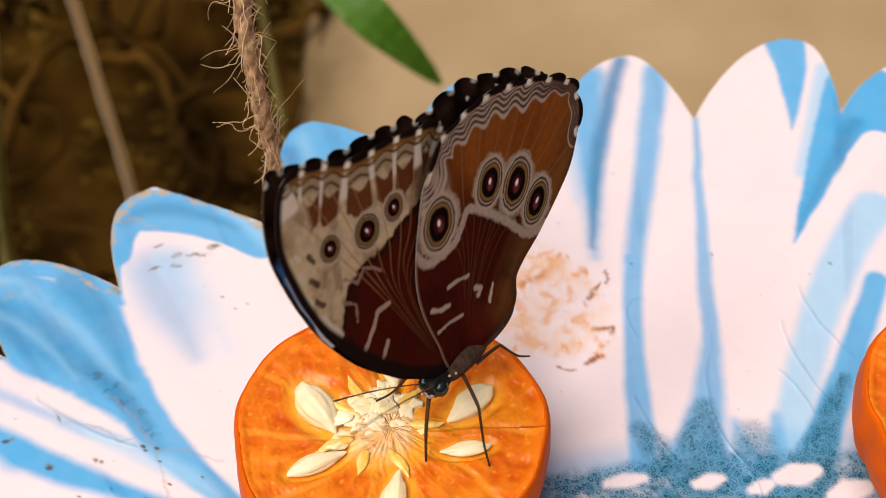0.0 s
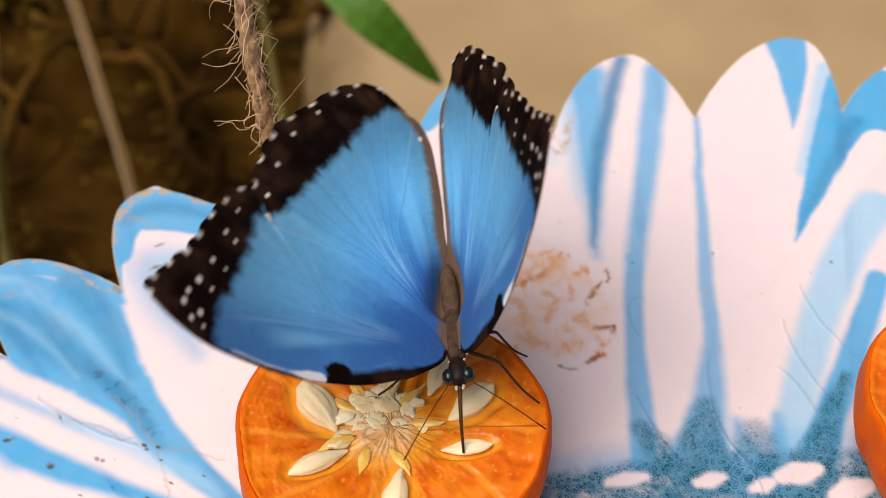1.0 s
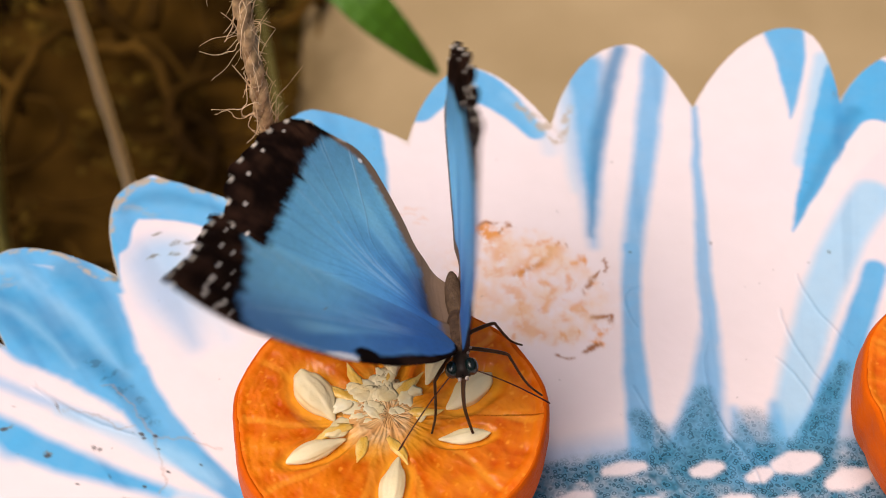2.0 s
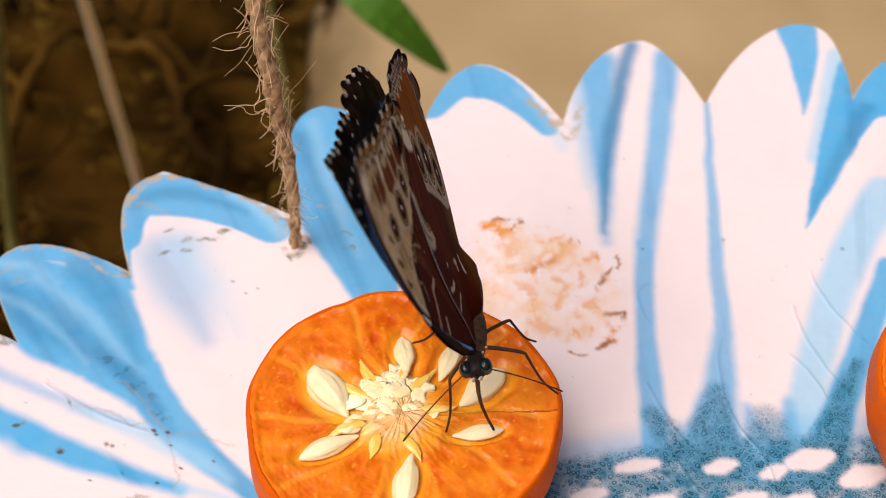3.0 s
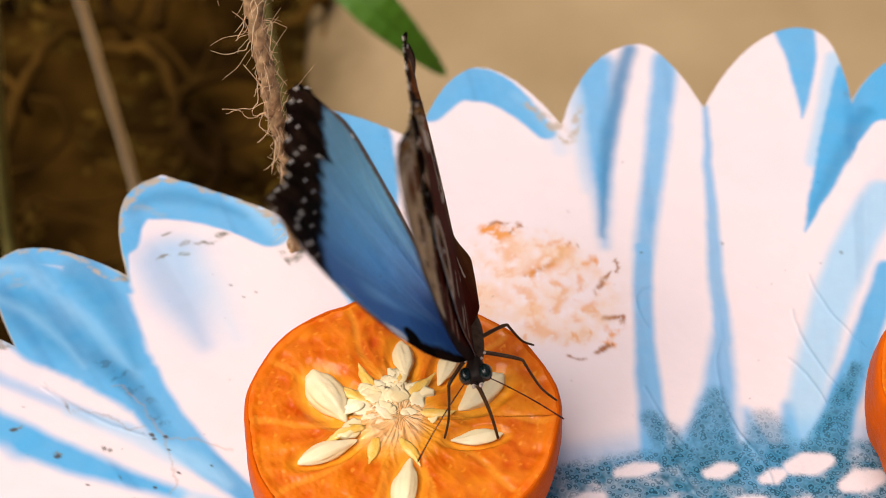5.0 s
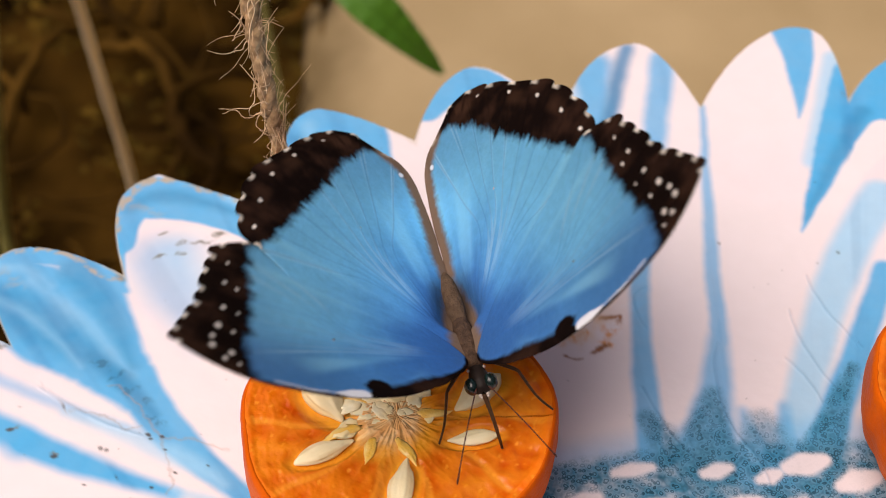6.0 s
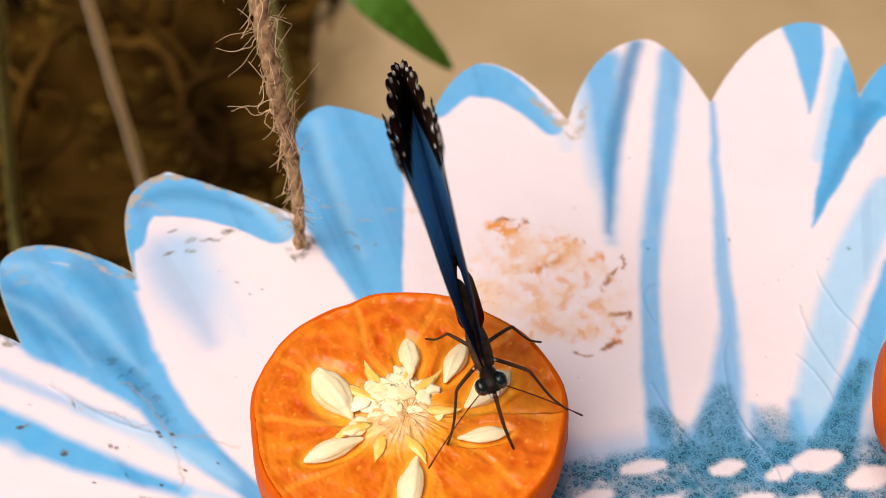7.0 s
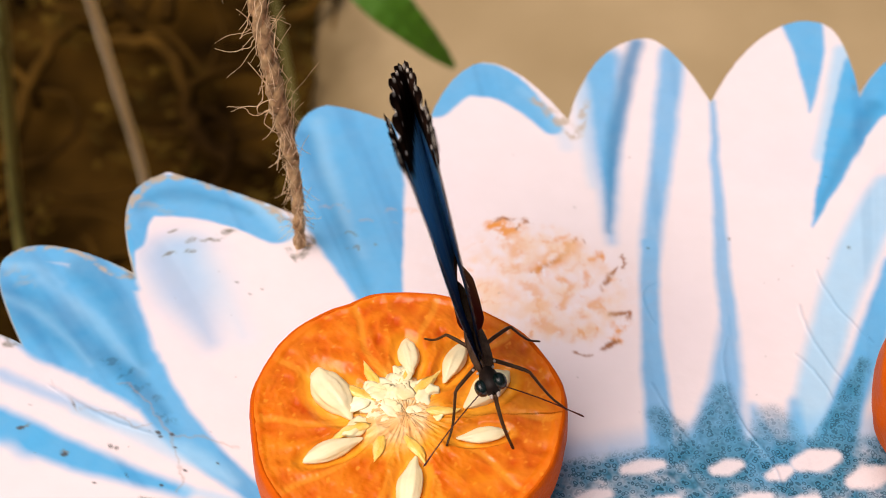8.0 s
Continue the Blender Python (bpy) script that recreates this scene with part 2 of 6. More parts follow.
def path():
    """Concrete path: a slab with an uneven edge along the bed."""
    y = np.concatenate([np.linspace(-4.9, 0.2, 10), np.linspace(0.25, 1.2, 120), np.linspace(1.4, 4.9, 8)])
    n = len(y)
    edge = -0.106 + 0.014 * wobble(y * 7, y * 0, 6, 2) - 0.02 * (y < 0.45)
    off = np.concatenate([[0, 0.004, 0.008], np.linspace(0.012, 0.12, 28)])
    x = np.concatenate([edge[:, None] + off[None], np.full((n, 1), 0.4), np.full((n, 1), 4.9)], 1)
    m = x.shape[1]
    z = np.full((n, m), 0.014)
    z[:, 0], z[:, 1], z[:, 2] = -0.02, -0.004, 0.010
    Y = np.repeat(y[:, None], m, 1)
    # darker and browner towards the edge along the bed
    brown_edge = 1 - smoothstep(x - edge[:, None] + 0.020 * wobble(x * 60, Y * 60, 7), 0.0, 0.075)
    c = np.array([0.40, 0.30, 0.165]) * (1 - 0.85 * brown_edge[..., None]) + np.array([0.065, 0.040, 0.012]) * 0.85 * brown_edge[..., None]
    me = surface("path", np.stack([x, Y, z], -1).reshape(-1, 3), rings(m, n, closed=False), np.concatenate([c, np.ones((n, m, 1))], -1).reshape(-1, 4))
    tagged(finish("path", me, M_PATH), "sandy beige concrete path beside the bed", kind="structure")


def sky_blockers():
    """Plain dark walls added out of view, to block the low sky from reflections."""
    for name, x, y, sx, sy in (("blocker_north", 0, 5, 5.1, 0.05), ("blocker_south", 0, -5, 5.1, 0.05), ("blocker_east", 5, 0, 0.05, 4.94), ("blocker_west", -5, 0, 0.05, 4.94)):
        bm = bmesh.new()
        bmesh.ops.create_cube(bm, size=2.0)
        for v in bm.verts:
            v.co = Vector((x + v.co.x * sx, y + v.co.y * sy, 1.6 + v.co.z * 1.65))
        tagged(part(name, bm, M_BLOCKER, None), "added dark green wall out of view, blocks low sky light", kind="structure")


def roots():
    """Tangle of roots and dry strands on the soil."""
    r = random.Random(11)
    lines = []
    for i in range(64):
        x, y = r.uniform(-0.50, -0.10), r.uniform(0.34, 0.98)
        a = r.uniform(0, 6.283)
        turn = r.uniform(-0.35, 0.35)
        rad = r.choice([0.0022, 0.003, 0.004, 0.0065])
        pts = []
        for k in range(14):
            z = 0.006 + 0.02 * math.sin(k / 13 * math.pi) * r.uniform(0.4, 1.3) + rad
            pts.append((min(x, -0.09), y, z))
            x += 0.014 * math.cos(a)
            y += 0.014 * math.sin(a)
            a += turn + r.uniform(-0.25, 0.25)
        rr = [rad * (1 - 0.6 * k / 13) for k in range(14)]
        lines.append((pts, rr, 7))
    ob = tagged(new("root_tangle"), "tangle of brown roots and dry strands on soil", "roots")
    ob.location = (-0.3, 0.6, 0.0)
    for pts, rr, sides in lines:
        finish("root", tubes_mesh("root", [(np.array(pts) - np.array([-0.3, 0.6, 0.0]), rr, sides)]), M_ROOT, ob)


def moss():
    """Low clumps of moss and litter flakes between the roots."""
    r = np.random.RandomState(5)
    V, F = [], []
    for i in range(2600):
        cx, cy = r.uniform(-0.52, -0.10), r.uniform(0.33, 1.0)
        if i % 9 == 0:
            cx = -0.104 - abs(r.normal(0, 0.012))
        elif math.sin(cx * 31 + 2) * math.sin(cy * 23 + 1) < 0.12:
            continue
        s = r.uniform(0.003, 0.009)
        a = r.uniform(0, 6.283)
        t = r.uniform(-0.6, 0.6)
        d = np.array([math.cos(a), math.sin(a), t]) * s
        e = np.array([-math.sin(a), math.cos(a), r.uniform(-0.4, 0.4)]) * s * 0.35
        c = np.array([cx, cy, (0.004 if cx < -0.09 else 0.0125) + s * abs(t) + 0.003 * r.rand()])
        b = len(V)
        V += [c - d, c + e, c + d, c - e, c + [0, 0, s * 0.25]]
        F += [(b, b + 1, b + 4), (b + 1, b + 2, b + 4), (b + 2, b + 3, b + 4), (b + 3, b, b + 4)]
    me = bpy.data.meshes.new("moss_litter")
    me.from_pydata([tuple(v) for v in V], [], F)
    tagged(finish("moss_litter", me, M_MOSS, smooth=False), "olive brown moss and leaf litter on the soil", "moss", kind="stuff")


def stalk(name, points, radius, mat, label):
    line = spline(points, 12, closed=False)
    rad = np.linspace(radius, radius * 0.8, len(line)) * (1 + 0.06 * np.sin(np.arange(len(line)) * 0.9))
    ob = finish(name, tubes_mesh(name, [(line, rad, 12)]), mat)
    return tagged(ob, label, "plant stalk")


def blade(points, width, name, mat, parent, fold=0.25):
    """A leaf blade along a line, pointed at its end, folded along the midrib."""
    line = spline(points, 14, closed=False)
    n = len(line)
    t = np.linspace(0, 1, n)
    w = width * np.clip(np.sin(np.pi * (0.10 + 0.90 * t) ** 0.75), 0, 1) ** 0.75
    T = np.gradient(line, axis=0)
    T /= np.linalg.norm(T, axis=1)[:, None]
    side = np.cross(T, [0.15, -0.72, 0.68])
    side /= np.linalg.norm(side, axis=1)[:, None]
    up = np.cross(side, T)
    s = np.linspace(-1, 1, 9)
    top = line[:, None] + w[:, None, None] * s[None, :, None] * side[:, None] + (fold * w[:, None, None] * np.abs(s)[None, :, None] + 0.0006 * np.sin(t * 60)[:, None, None] * np.abs(s)[None, :, None]) * up[:, None]
    low = top - 0.0006 * up[:, None]
    v = np.concatenate([top.reshape(-1, 3), low.reshape(-1, 3)])
    f = rings(9, n, closed=False)
    k = n * 9
    g = f[:, ::-1] + k
    rim = []
    for a in range(n - 1):
        rim += [[a * 9, (a + 1) * 9, k + (a + 1) * 9, k + a * 9], [a * 9 + 8, k + a * 9 + 8, k + (a + 1) * 9 + 8, (a + 1) * 9 + 8]]
    ob = finish(name, surface(name, v, np.concatenate([f, g, np.array(rim)])), mat, parent)
    rib = finish("midrib", tubes_mesh("midrib", [(line + 0.0004 * up, np.linspace(0.0011, 0.0003, n), 6)]), mat, parent)
    return ob, rib


def broad_plant():
    plant = tagged(new("broadleaf_plant"), "green plant with a long pointed leaf over the path", "plant")
    plant.location = (-0.11, 0.56, 0.0)
    o = Vector(plant.location)

    def loc(p):
        return tuple(Vector(p) - o)
    stem = [loc(p) for p in [(-0.11, 0.56, -0.01), (-0.125, 0.60, 0.13), (-0.12, 0.56, 0.25), (-0.0725, 0.4252, 0.28)]]
    line = spline(stem, 10, closed=False)
    finish("stem", tubes_mesh("stem", [(line, np.linspace(0.003, 0.0015, len(line)), 8)]), M_REED, plant)
    blade([loc(p) for p in [(-0.0725, 0.4252, 0.28), (-0.0404, 0.388, 0.27), (-0.0186, 0.3799, 0.25), (0.004, 0.3817, 0.220)]], 0.0118, "leaf", M_LEAF, plant)
    stem2 = [loc(p) for p in [(-0.125, 0.60, 0.13), (-0.18, 0.62, 0.17), (-0.25, 0.60, 0.19)]]
    line2 = spline(stem2, 10, closed=False)
    finish("stem", tubes_mesh("stem", [(line2, 0.0014, 8)]), M_REED, plant)
    blade([loc(p) for p in [(-0.25, 0.60, 0.19), (-0.275, 0.575, 0.18), (-0.30, 0.56, 0.15)]], 0.013, "leaf", M_LEAF, plant)


# ---- flower-shaped feeding tray ----
CX, CY = 60.0, -220.0
VALLEYS = [(72.5, 280), (80.8, 276.5), (88.6, 270), (96.4, 265.2), (104.2, 265.7), (112.3, 250.5), (121.3, 250.4), (128.0, 246)]
TIPS = [(76.2, 300, 2.2, 2.2), (83.3, 303, 3.4, 1.7), (91.4, 294.5, 1.6, 2.1), (100.0, 289.6, 1.8, 1.75), (108.5, 283.8, 1.3, 2.3), (117.2, 276.6, 1.0, 3.3), (125.4, 271.5, 1.7, 3.2)]
PAPER = np.array([0.82, 0.735, 0.755])
INKS = {"sky": (0.080, 0.405, 0.74), "deep": (0.025, 0.215, 0.44), "pale": (0.32, 0.61, 0.84), "paper": tuple(PAPER), "disc": (0.045, 0.25, 0.41),
        "brown": (0.30, 0.095, 0.014), "amber": (0.74, 0.29, 0.05), "grime": (0.17, 0.16, 0.12), "worn": (0.46, 0.37, 0.26), "crack": (0.36, 0.27, 0.22), "speckled": (0.02, 0.10, 0.17), "speck": (0.05, 0.045, 0.04)}


def tray_radius(a):
    """Radius of the outline at the angles a in degrees."""
    vs, ts = list(VALLEYS), list(TIPS)
    while vs[-1][0] < 432.4:
        n = vs[-1][0] + 8.467
        ts.append((n - 4.2, 276 + 8 * math.sin(n), 1.9, 1.9))
        vs.append((n, 252 + 6 * math.sin(n * 1.7)))
    a = np.where(a < 72.5, a + 360, a)
    out = np.full(a.shape, 262.0)
    for (a0, r0), (a1, r1), (at, rt, p0, p1) in zip(vs, vs[1:], ts):
        k = (a >= a0) & (a < a1)
        s0, s1 = np.clip((at - a) / (at - a0), 0, 1), np.clip((a - at) / (a1 - at), 0, 1)
        out = np.where(k, rt - (rt - r0) * s0 ** p0 - (rt - r1) * s1 ** p1, out)
    return out


def tray():
    ang = np.concatenate([np.arange(69, 131, 0.055), np.arange(131, 429, 1.0)])
    g = np.concatenate([[0.02, 0.1, 0.2, 0.3, 0.38], np.linspace(0.44, 0.9, 400, endpoint=False), np.linspace(0.9, 1.0, 110)])
    R = tray_radius(ang)
    R = R + 0.25 * wobble(ang * 9, ang * 0, 2) + 0.12 * wobble(ang * 40, ang * 0, 5)
    A = np.radians(ang)
    X = CX + g[:, None] * R[None] * np.cos(A)[None]
    Y = CY + g[:, None] * R[None] * np.sin(A)[None]
    D = (1 - g[:, None]) * R[None]
    col = np.empty((*X.shape, 4))
    col[..., :3] = PAPER
    col[..., 3] = 0
    Z = 0.35 * wobble(X * 0.05, Y * 0.05, 8) + 0.05 * wobble(X * 0.4, Y * 0.4, 9)
    wx = X + 0.5 * wobble(X * 0.25, Y * 0.25, 1)
    wy = Y + 0.5 * wobble(X * 0.25, Y * 0.25, 2)
    fine = wobble(X * 1.4, Y * 1.4, 12)
    blotchy = wobble(X * 0.8, Y * 0.8, 14)
    run = {"kind": ""}
    tint = smoothstep(wobble(X * 0.045, Y * 0.045, 16, 2), -0.1, 0.6)[..., None]
    col[..., :3] = col[..., :3] * (1 - 0.55 * tint) + np.array([0.77, 0.675, 0.735]) * 0.55 * tint

    rx = wx + 0.9 * wobble(X * 1.0, Y * 1.0, 3) + 0.5 * fine
    ry = wy + 0.9 * wobble(X * 1.0, Y * 1.0, 4) - 0.5 * blotchy

    def stroke(p0, p1, p2, w, soft, ragged=False):
        """Cover of a soft brush stroke through three points."""
        p0, p1, p2 = (np.array(p, dtype=float) for p in (p0, p1, p2))
        q = 2 * p1 - (p0 + p2) / 2
        m = max(w) + 2 * soft + 2.5
        lo, hi = np.minimum(np.minimum(p0, p1), p2) - m, np.maximum(np.maximum(p0, p1), p2) + m
        box = (X > lo[0]) & (X < hi[0]) & (Y > lo[1]) & (Y < hi[1])
        x, y = (rx[box], ry[box]) if ragged else (wx[box], wy[box])
        best = np.full(x.shape, 1e9)
        t = np.linspace(0, 1, 15)
        P = (1 - t)[:, None] ** 2 * p0 + 2 * (t * (1 - t))[:, None] * q + t[:, None] ** 2 * p2
        W = np.interp(t, [0, 0.5, 1], w)
        for a, b, wa, wb in zip(P, P[1:], W, W[1:]):
            e = b - a
            k = np.clip(((x - a[0]) * e[0] + (y - a[1]) * e[1]) / (e @ e + 1e-9), 0, 1)
            best = np.minimum(best, np.hypot(x - a[0] - k * e[0], y - a[1] - k * e[1]) - wa - (wb - wa) * k)
        return box, 1 - smoothstep(best, -soft, soft)

    def ink(kind, p0, p1, p2, w, soft, alpha):
        box, k = stroke(p0, p1, p2, w, soft, kind in ("brown", "amber", "grime", "worn", "crack"))
        if kind == "disc":
            k = np.clip(k * (0.80 + 0.22 * fine[box] + 0.45 * blotchy[box]), 0, 1)
            col[box, 3] = np.maximum(col[box, 3], k * alpha)
        elif kind == "paper":
            col[box, 3] *= 1 - k * alpha
        elif kind == "speckled":
            k = k * smoothstep(fine[box], 0.05, 0.45)
        elif kind in ("brown", "amber", "grime", "worn"):
            k = k * smoothstep(0.7 * blotchy[box] + 0.8 * fine[box], -0.45, 0.25)
        if run["kind"] != kind:
            run.update(kind=kind, under=col[..., :3].copy(), cover=np.zeros(X.shape))
        run["cover"][box] = np.maximum(run["cover"][box], k * alpha)
        k = run["cover"][box][:, None]
        col[box, :3] = run["under"][box] * (1 - k) + np.array(INKS[kind]) * k

    def crease(p0, p1, p2, w, h):
        box, k = stroke(p0, p1, p2, (w, w, w * 0.5), w)
        Z[box] += h * k

    ink("sky", (-97.4, -11.7), (-80.7, -20.6), (-61.8, -39.7), (10.69, 12.35, 5.09), 1.23, 0.97)  # outer petal, blue all over
    ink("sky", (-63.9, -35.3), (-52.5, -50.8), (-34.8, -66.8), (5.14, 3.81, 2.0), 1.04, 0.95)
    ink("sky", (-80.9, -5.0), (-73.2, -13.3), (-65.8, -26.1), (4.46, 4.76, 2.44), 1.13, 0.95)
    ink("sky", (-101.3, -5.0), (-86.7, -0.9), (-69.7, -10.0), (3.83, 2.83, 2.78), 0.9, 0.95)
    ink("pale", (-90.4, -8.4), (-75.7, -21.4), (-63.9, -35.3), (1.27, 1.73, 0.72), 1.73, 0.5)
    ink("deep", (-95.4, -15.0), (-81.4, -23.8), (-65.7, -35.3), (5.62, 4.91, 1.44), 3.19, 0.5)
    ink("deep", (-80.9, -5.0), (-72.1, -16.6), (-64.3, -32.2), (3.83, 3.11, 0.96), 2.24, 0.5)
    ink("pale", (-100.2, -4.1), (-92.3, -5.0), (-85.1, -10.0), (1.15, 1.4, 0.63), 1.53, 0.45)
    ink("pale", (-98.3, -13.3), (-87.1, -19.8), (-75.1, -32.2), (1.0, 0.87, 0.48), 1.24, 0.35)
    ink("deep", (-66.0, -35.3), (-60.4, -43.3), (-54.9, -49.7), (1.79, 2.0, 0.81), 1.41, 0.4)
    ink("sky", (-93.9, -34.7), (-79.7, -41.7), (-55.5, -51.4), (1.44, 1.3, 0.69), 1.42, 0.55)
    ink("pale", (-76.1, -44.3), (-52.7, -54.7), (-42.1, -62.0), (1.17, 2.29, 1.13), 1.6, 0.6)
    ink("sky", (-92.5, -47.2), (-74.2, -55.5), (-51.5, -64.1), (4.08, 2.97, 1.35), 1.49, 1)  # strong streak
    ink("pale", (-51.5, -63.6), (-42.9, -65.9), (-35.9, -68.5), (1.12, 0.89, 0.55), 1.12, 0.6)
    ink("sky", (-72.9, 3.7), (-66.2, 17.6), (-38.5, 6.4), (4.4, 6.9, 4.4), 0.7, 0.95)  # cap of the second petal
    ink("pale", (-47.3, 18.2), (-41.5, 13.0), (-36.3, 5.4), (2.67, 2.38, 1.95), 1.85, 0.6)
    ink("deep", (-70.8, 14.5), (-62.0, 18.2), (-45.4, 11.7), (1.72, 2.4, 0.79), 1.87, 0.5)
    ink("paper", (-68.3, -4.0), (-56.0, 6.6), (-39.5, -2.6), (1.7, 1.84, 1.93), 0.6, 1)
    ink("paper", (-61.5, -6.7), (-42.5, -19.8), (-21.3, -49.7), (7.63, 14.22, 11.01), 0.99, 1)
    ink("sky", (-62.1, -1.9), (-57.7, -11.7), (-50.3, -26.1), (7.06, 6.04, 1.83), 4.28, 0.5)
    ink("sky", (-72.7, 1.9), (-71.3, -3.3), (-69.6, -8.7), (1.94, 1.41, 0.51), 0.64, 0.9)
    ink("pale", (-57.2, 0.2), (-51.8, -8.4), (-43.3, -24.5), (5.8, 4.43, 1.84), 4.31, 0.35)
    ink("sky", (-29.5, 46.7), (-26.0, 20.0), (-16.1, -15.8), (8.46, 11.39, 2.49), 0.94, 0.95)  # third petal
    ink("sky", (-20.0, 39.5), (-15.5, 20.0), (-12.5, -13.3), (8.35, 6.03, 3.64), 0.94, 0.95)
    ink("sky", (-22.7, 20.0), (-17.3, 0.2), (-13.5, -15.0), (10.05, 7.09, 4.0), 0.9, 0.95)
    ink("deep", (-33.8, 37.5), (-24.1, 7.2), (-16.8, -13.3), (2.08, 1.7, 0.5), 1.83, 0.45)
    ink("pale", (-31.3, 42.6), (-26.0, 20.0), (-18.5, -1.6), (1.68, 1.74, 0.64), 1.88, 0.4)
    ink("paper", (-3.7, 33.5), (-4.2, 12.6), (-2.7, -19.8), (4.13, 4.89, 5.94), 0.79, 1)
    ink("sky", (-3.0, 49.0), (10.4, 57.6), (26.5, 40.0), (5.2, 6.6, 2.4), 0.8, 0.95)  # cap of the fourth petal
    ink("pale", (19.4, 54.0), (25.5, 45.6), (29.7, 33.5), (1.14, 1.55, 2.06), 1.69, 0.3)
    ink("sky", (40.2, 64.9), (39.1, 37.5), (38.2, 2.3), (5.4, 3.6, 0.26), 2.8, 0.9)  # fifth petal
    ink("deep", (49.9, 71.7), (41.9, 37.5), (38.0, 5.4), (1.9, 2.0, 0.33), 1.7, 0.85)
    ink("pale", (34.4, 54.0), (34.2, 39.5), (35.0, 20.0), (2.14, 2.09, 0.67), 1.95, 0.4)
    ink("sky", (58.8, 67.2), (52.6, 31.5), (46.4, -1.6), (3.3, 2.9, 2.1), 1.7, 0.82)
    ink("sky", (46.8, 1.9), (44.8, -24.5), (44.1, -53.9), (2.2, 2.2, 2.98), 1.1, 0.84)
    ink("sky", (67.0, 49.4), (63.7, 10.8), (61.5, -26.1), (0.71, 1.45, 2.07), 1.05, 0.75)
    ink("sky", (62.1, -19.8), (59.0, -38.2), (54.7, -55.3), (1.61, 3.57, 6.29), 1.66, 0.8)
    ink("sky", (94.0, 80.0), (93.5, 62.7), (90.4, 45.6), (5.54, 3.19, 0.21), 0.87, 0.95)  # sixth petal
    ink("pale", (103.3, 67.2), (99.2, 54.0), (90.9, 29.6), (3.22, 2.86, 2.05), 1.72, 0.75)
    ink("sky", (111.8, 58.3), (96.2, 28.6), (84.9, 6.9), (10.8, 5.18, 0.33), 0.82, 1)
    ink("deep", (106.8, 47.7), (94.3, 25.7), (86.4, 10.8), (2.12, 1.76, 0.33), 1.63, 0.5)
    ink("paper", (111.0, 40.5), (96.0, 20.0), (84.5, 0.2), (4.18, 2.28, 2.58), 0.67, 1)  # seventh petal
    ink("pale", (105.6, 18.2), (89.1, -10.0), (74.3, -49.7), (4.94, 4.42, 3.82), 1.77, 0.85)
    ink("sky", (101.5, -5.0), (90.4, -29.2), (77.9, -55.3), (2.81, 3.03, 3.78), 1.09, 0.95)
    ink("disc", (24.1, -65.9), (55.9, -62.0), (91.9, -62.0), (8.37, 9.29, 10.42), 2.03, 1)  # seeded centre
    ink("sky", (34.0, -53.9), (37.3, -55.3), (41.9, -55.3), (2.3, 3.43, 4.0), 2.29, 0.5)
    ink("sky", (25.9, -55.3), (57.3, -51.1), (89.9, -49.7), (2.86, 3.46, 4.05), 3.46, 0.45)
    ink("sky", (64.1, -44.0), (64.8, -51.1), (64.4, -58.0), (0.94, 2.89, 5.12), 1.62, 0.7)
    ink("sky", (72.5, -42.6), (72.3, -51.1), (71.2, -58.0), (1.18, 2.89, 5.12), 1.62, 0.7)
    ink("disc", (44.0, -45.5), (47.9, -52.5), (51.7, -59.3), (1.4, 3.45, 5.1), 1.84, 0.8)
    ink("disc", (58.2, -39.7), (56.3, -49.7), (54.2, -59.3), (1.78, 4.63, 7.37), 1.85, 0.8)
    ink("disc", (67.7, -46.9), (67.5, -52.5), (66.4, -59.3), (2.91, 5.18, 6.8), 2.07, 0.6)
    ink("disc", (89.2, -32.2), (82.6, -45.5), (76.6, -59.3), (0.96, 2.57, 5.67), 1.17, 0.9)
    ink("paper", (36.2, -59.0), (39.9, -58.3), (43.6, -57.6), (1.18, 1.92, 1.18), 0.8, 0.95)
    ink("paper", (54.1, -59.2), (56.6, -58.5), (59.0, -57.8), (1.18, 1.92, 1.18), 0.79, 0.95)
    ink("paper", (65.1, -60.6), (67.0, -59.9), (68.9, -59.2), (1.18, 1.91, 1.18), 0.79, 0.95)
    ink("paper", (71.2, -58.0), (74.8, -56.9), (78.3, -55.8), (1.82, 2.96, 1.83), 0.8, 0.95)
    ink("paper", (81.4, -62.0), (84.8, -60.9), (88.2, -59.9), (1.8, 2.94, 1.81), 0.79, 0.95)
    ink("paper", (27.0, -66.1), (29.7, -65.4), (32.5, -64.7), (1.16, 1.89, 1.16), 0.78, 0.95)
    ink("paper", (57.7, -66.6), (60.9, -65.9), (64.2, -65.3), (1.07, 1.74, 1.07), 0.78, 0.95)
    ink("paper", (40.3, -67.1), (43.0, -66.6), (45.8, -66.1), (0.89, 1.45, 0.89), 0.78, 0.95)
    ink("paper", (68.1, -67.1), (70.9, -66.6), (73.6, -66.1), (0.89, 1.45, 0.89), 0.78, 0.95)
    ink("amber", (10.9, 7.6), (14.2, 6.5), (17.6, 7.2), (1.44, 3.16, 1.15), 1.53, 1)
    ink("brown", (11.5, 8.6), (15.2, 9.4), (17.2, 6.9), (0.26, 0.51, 0.59), 0.39, 0.935)
    ink("brown", (15.9, 9.4), (18.1, 8.6), (20.2, 7.9), (0.09, 0.26, 0.17), 0.26, 0.8800000000000001)
    ink("brown", (10.2, 9.4), (13.3, 9.7), (19.2, 9.0), (0.17, 0.26, 0.09), 0.26, 0.66)
    ink("brown", (19.9, -7.0), (24.8, -3.6), (27.8, 0.2), (0.5, 0.75, 0.59), 0.51, 0.9900000000000001)
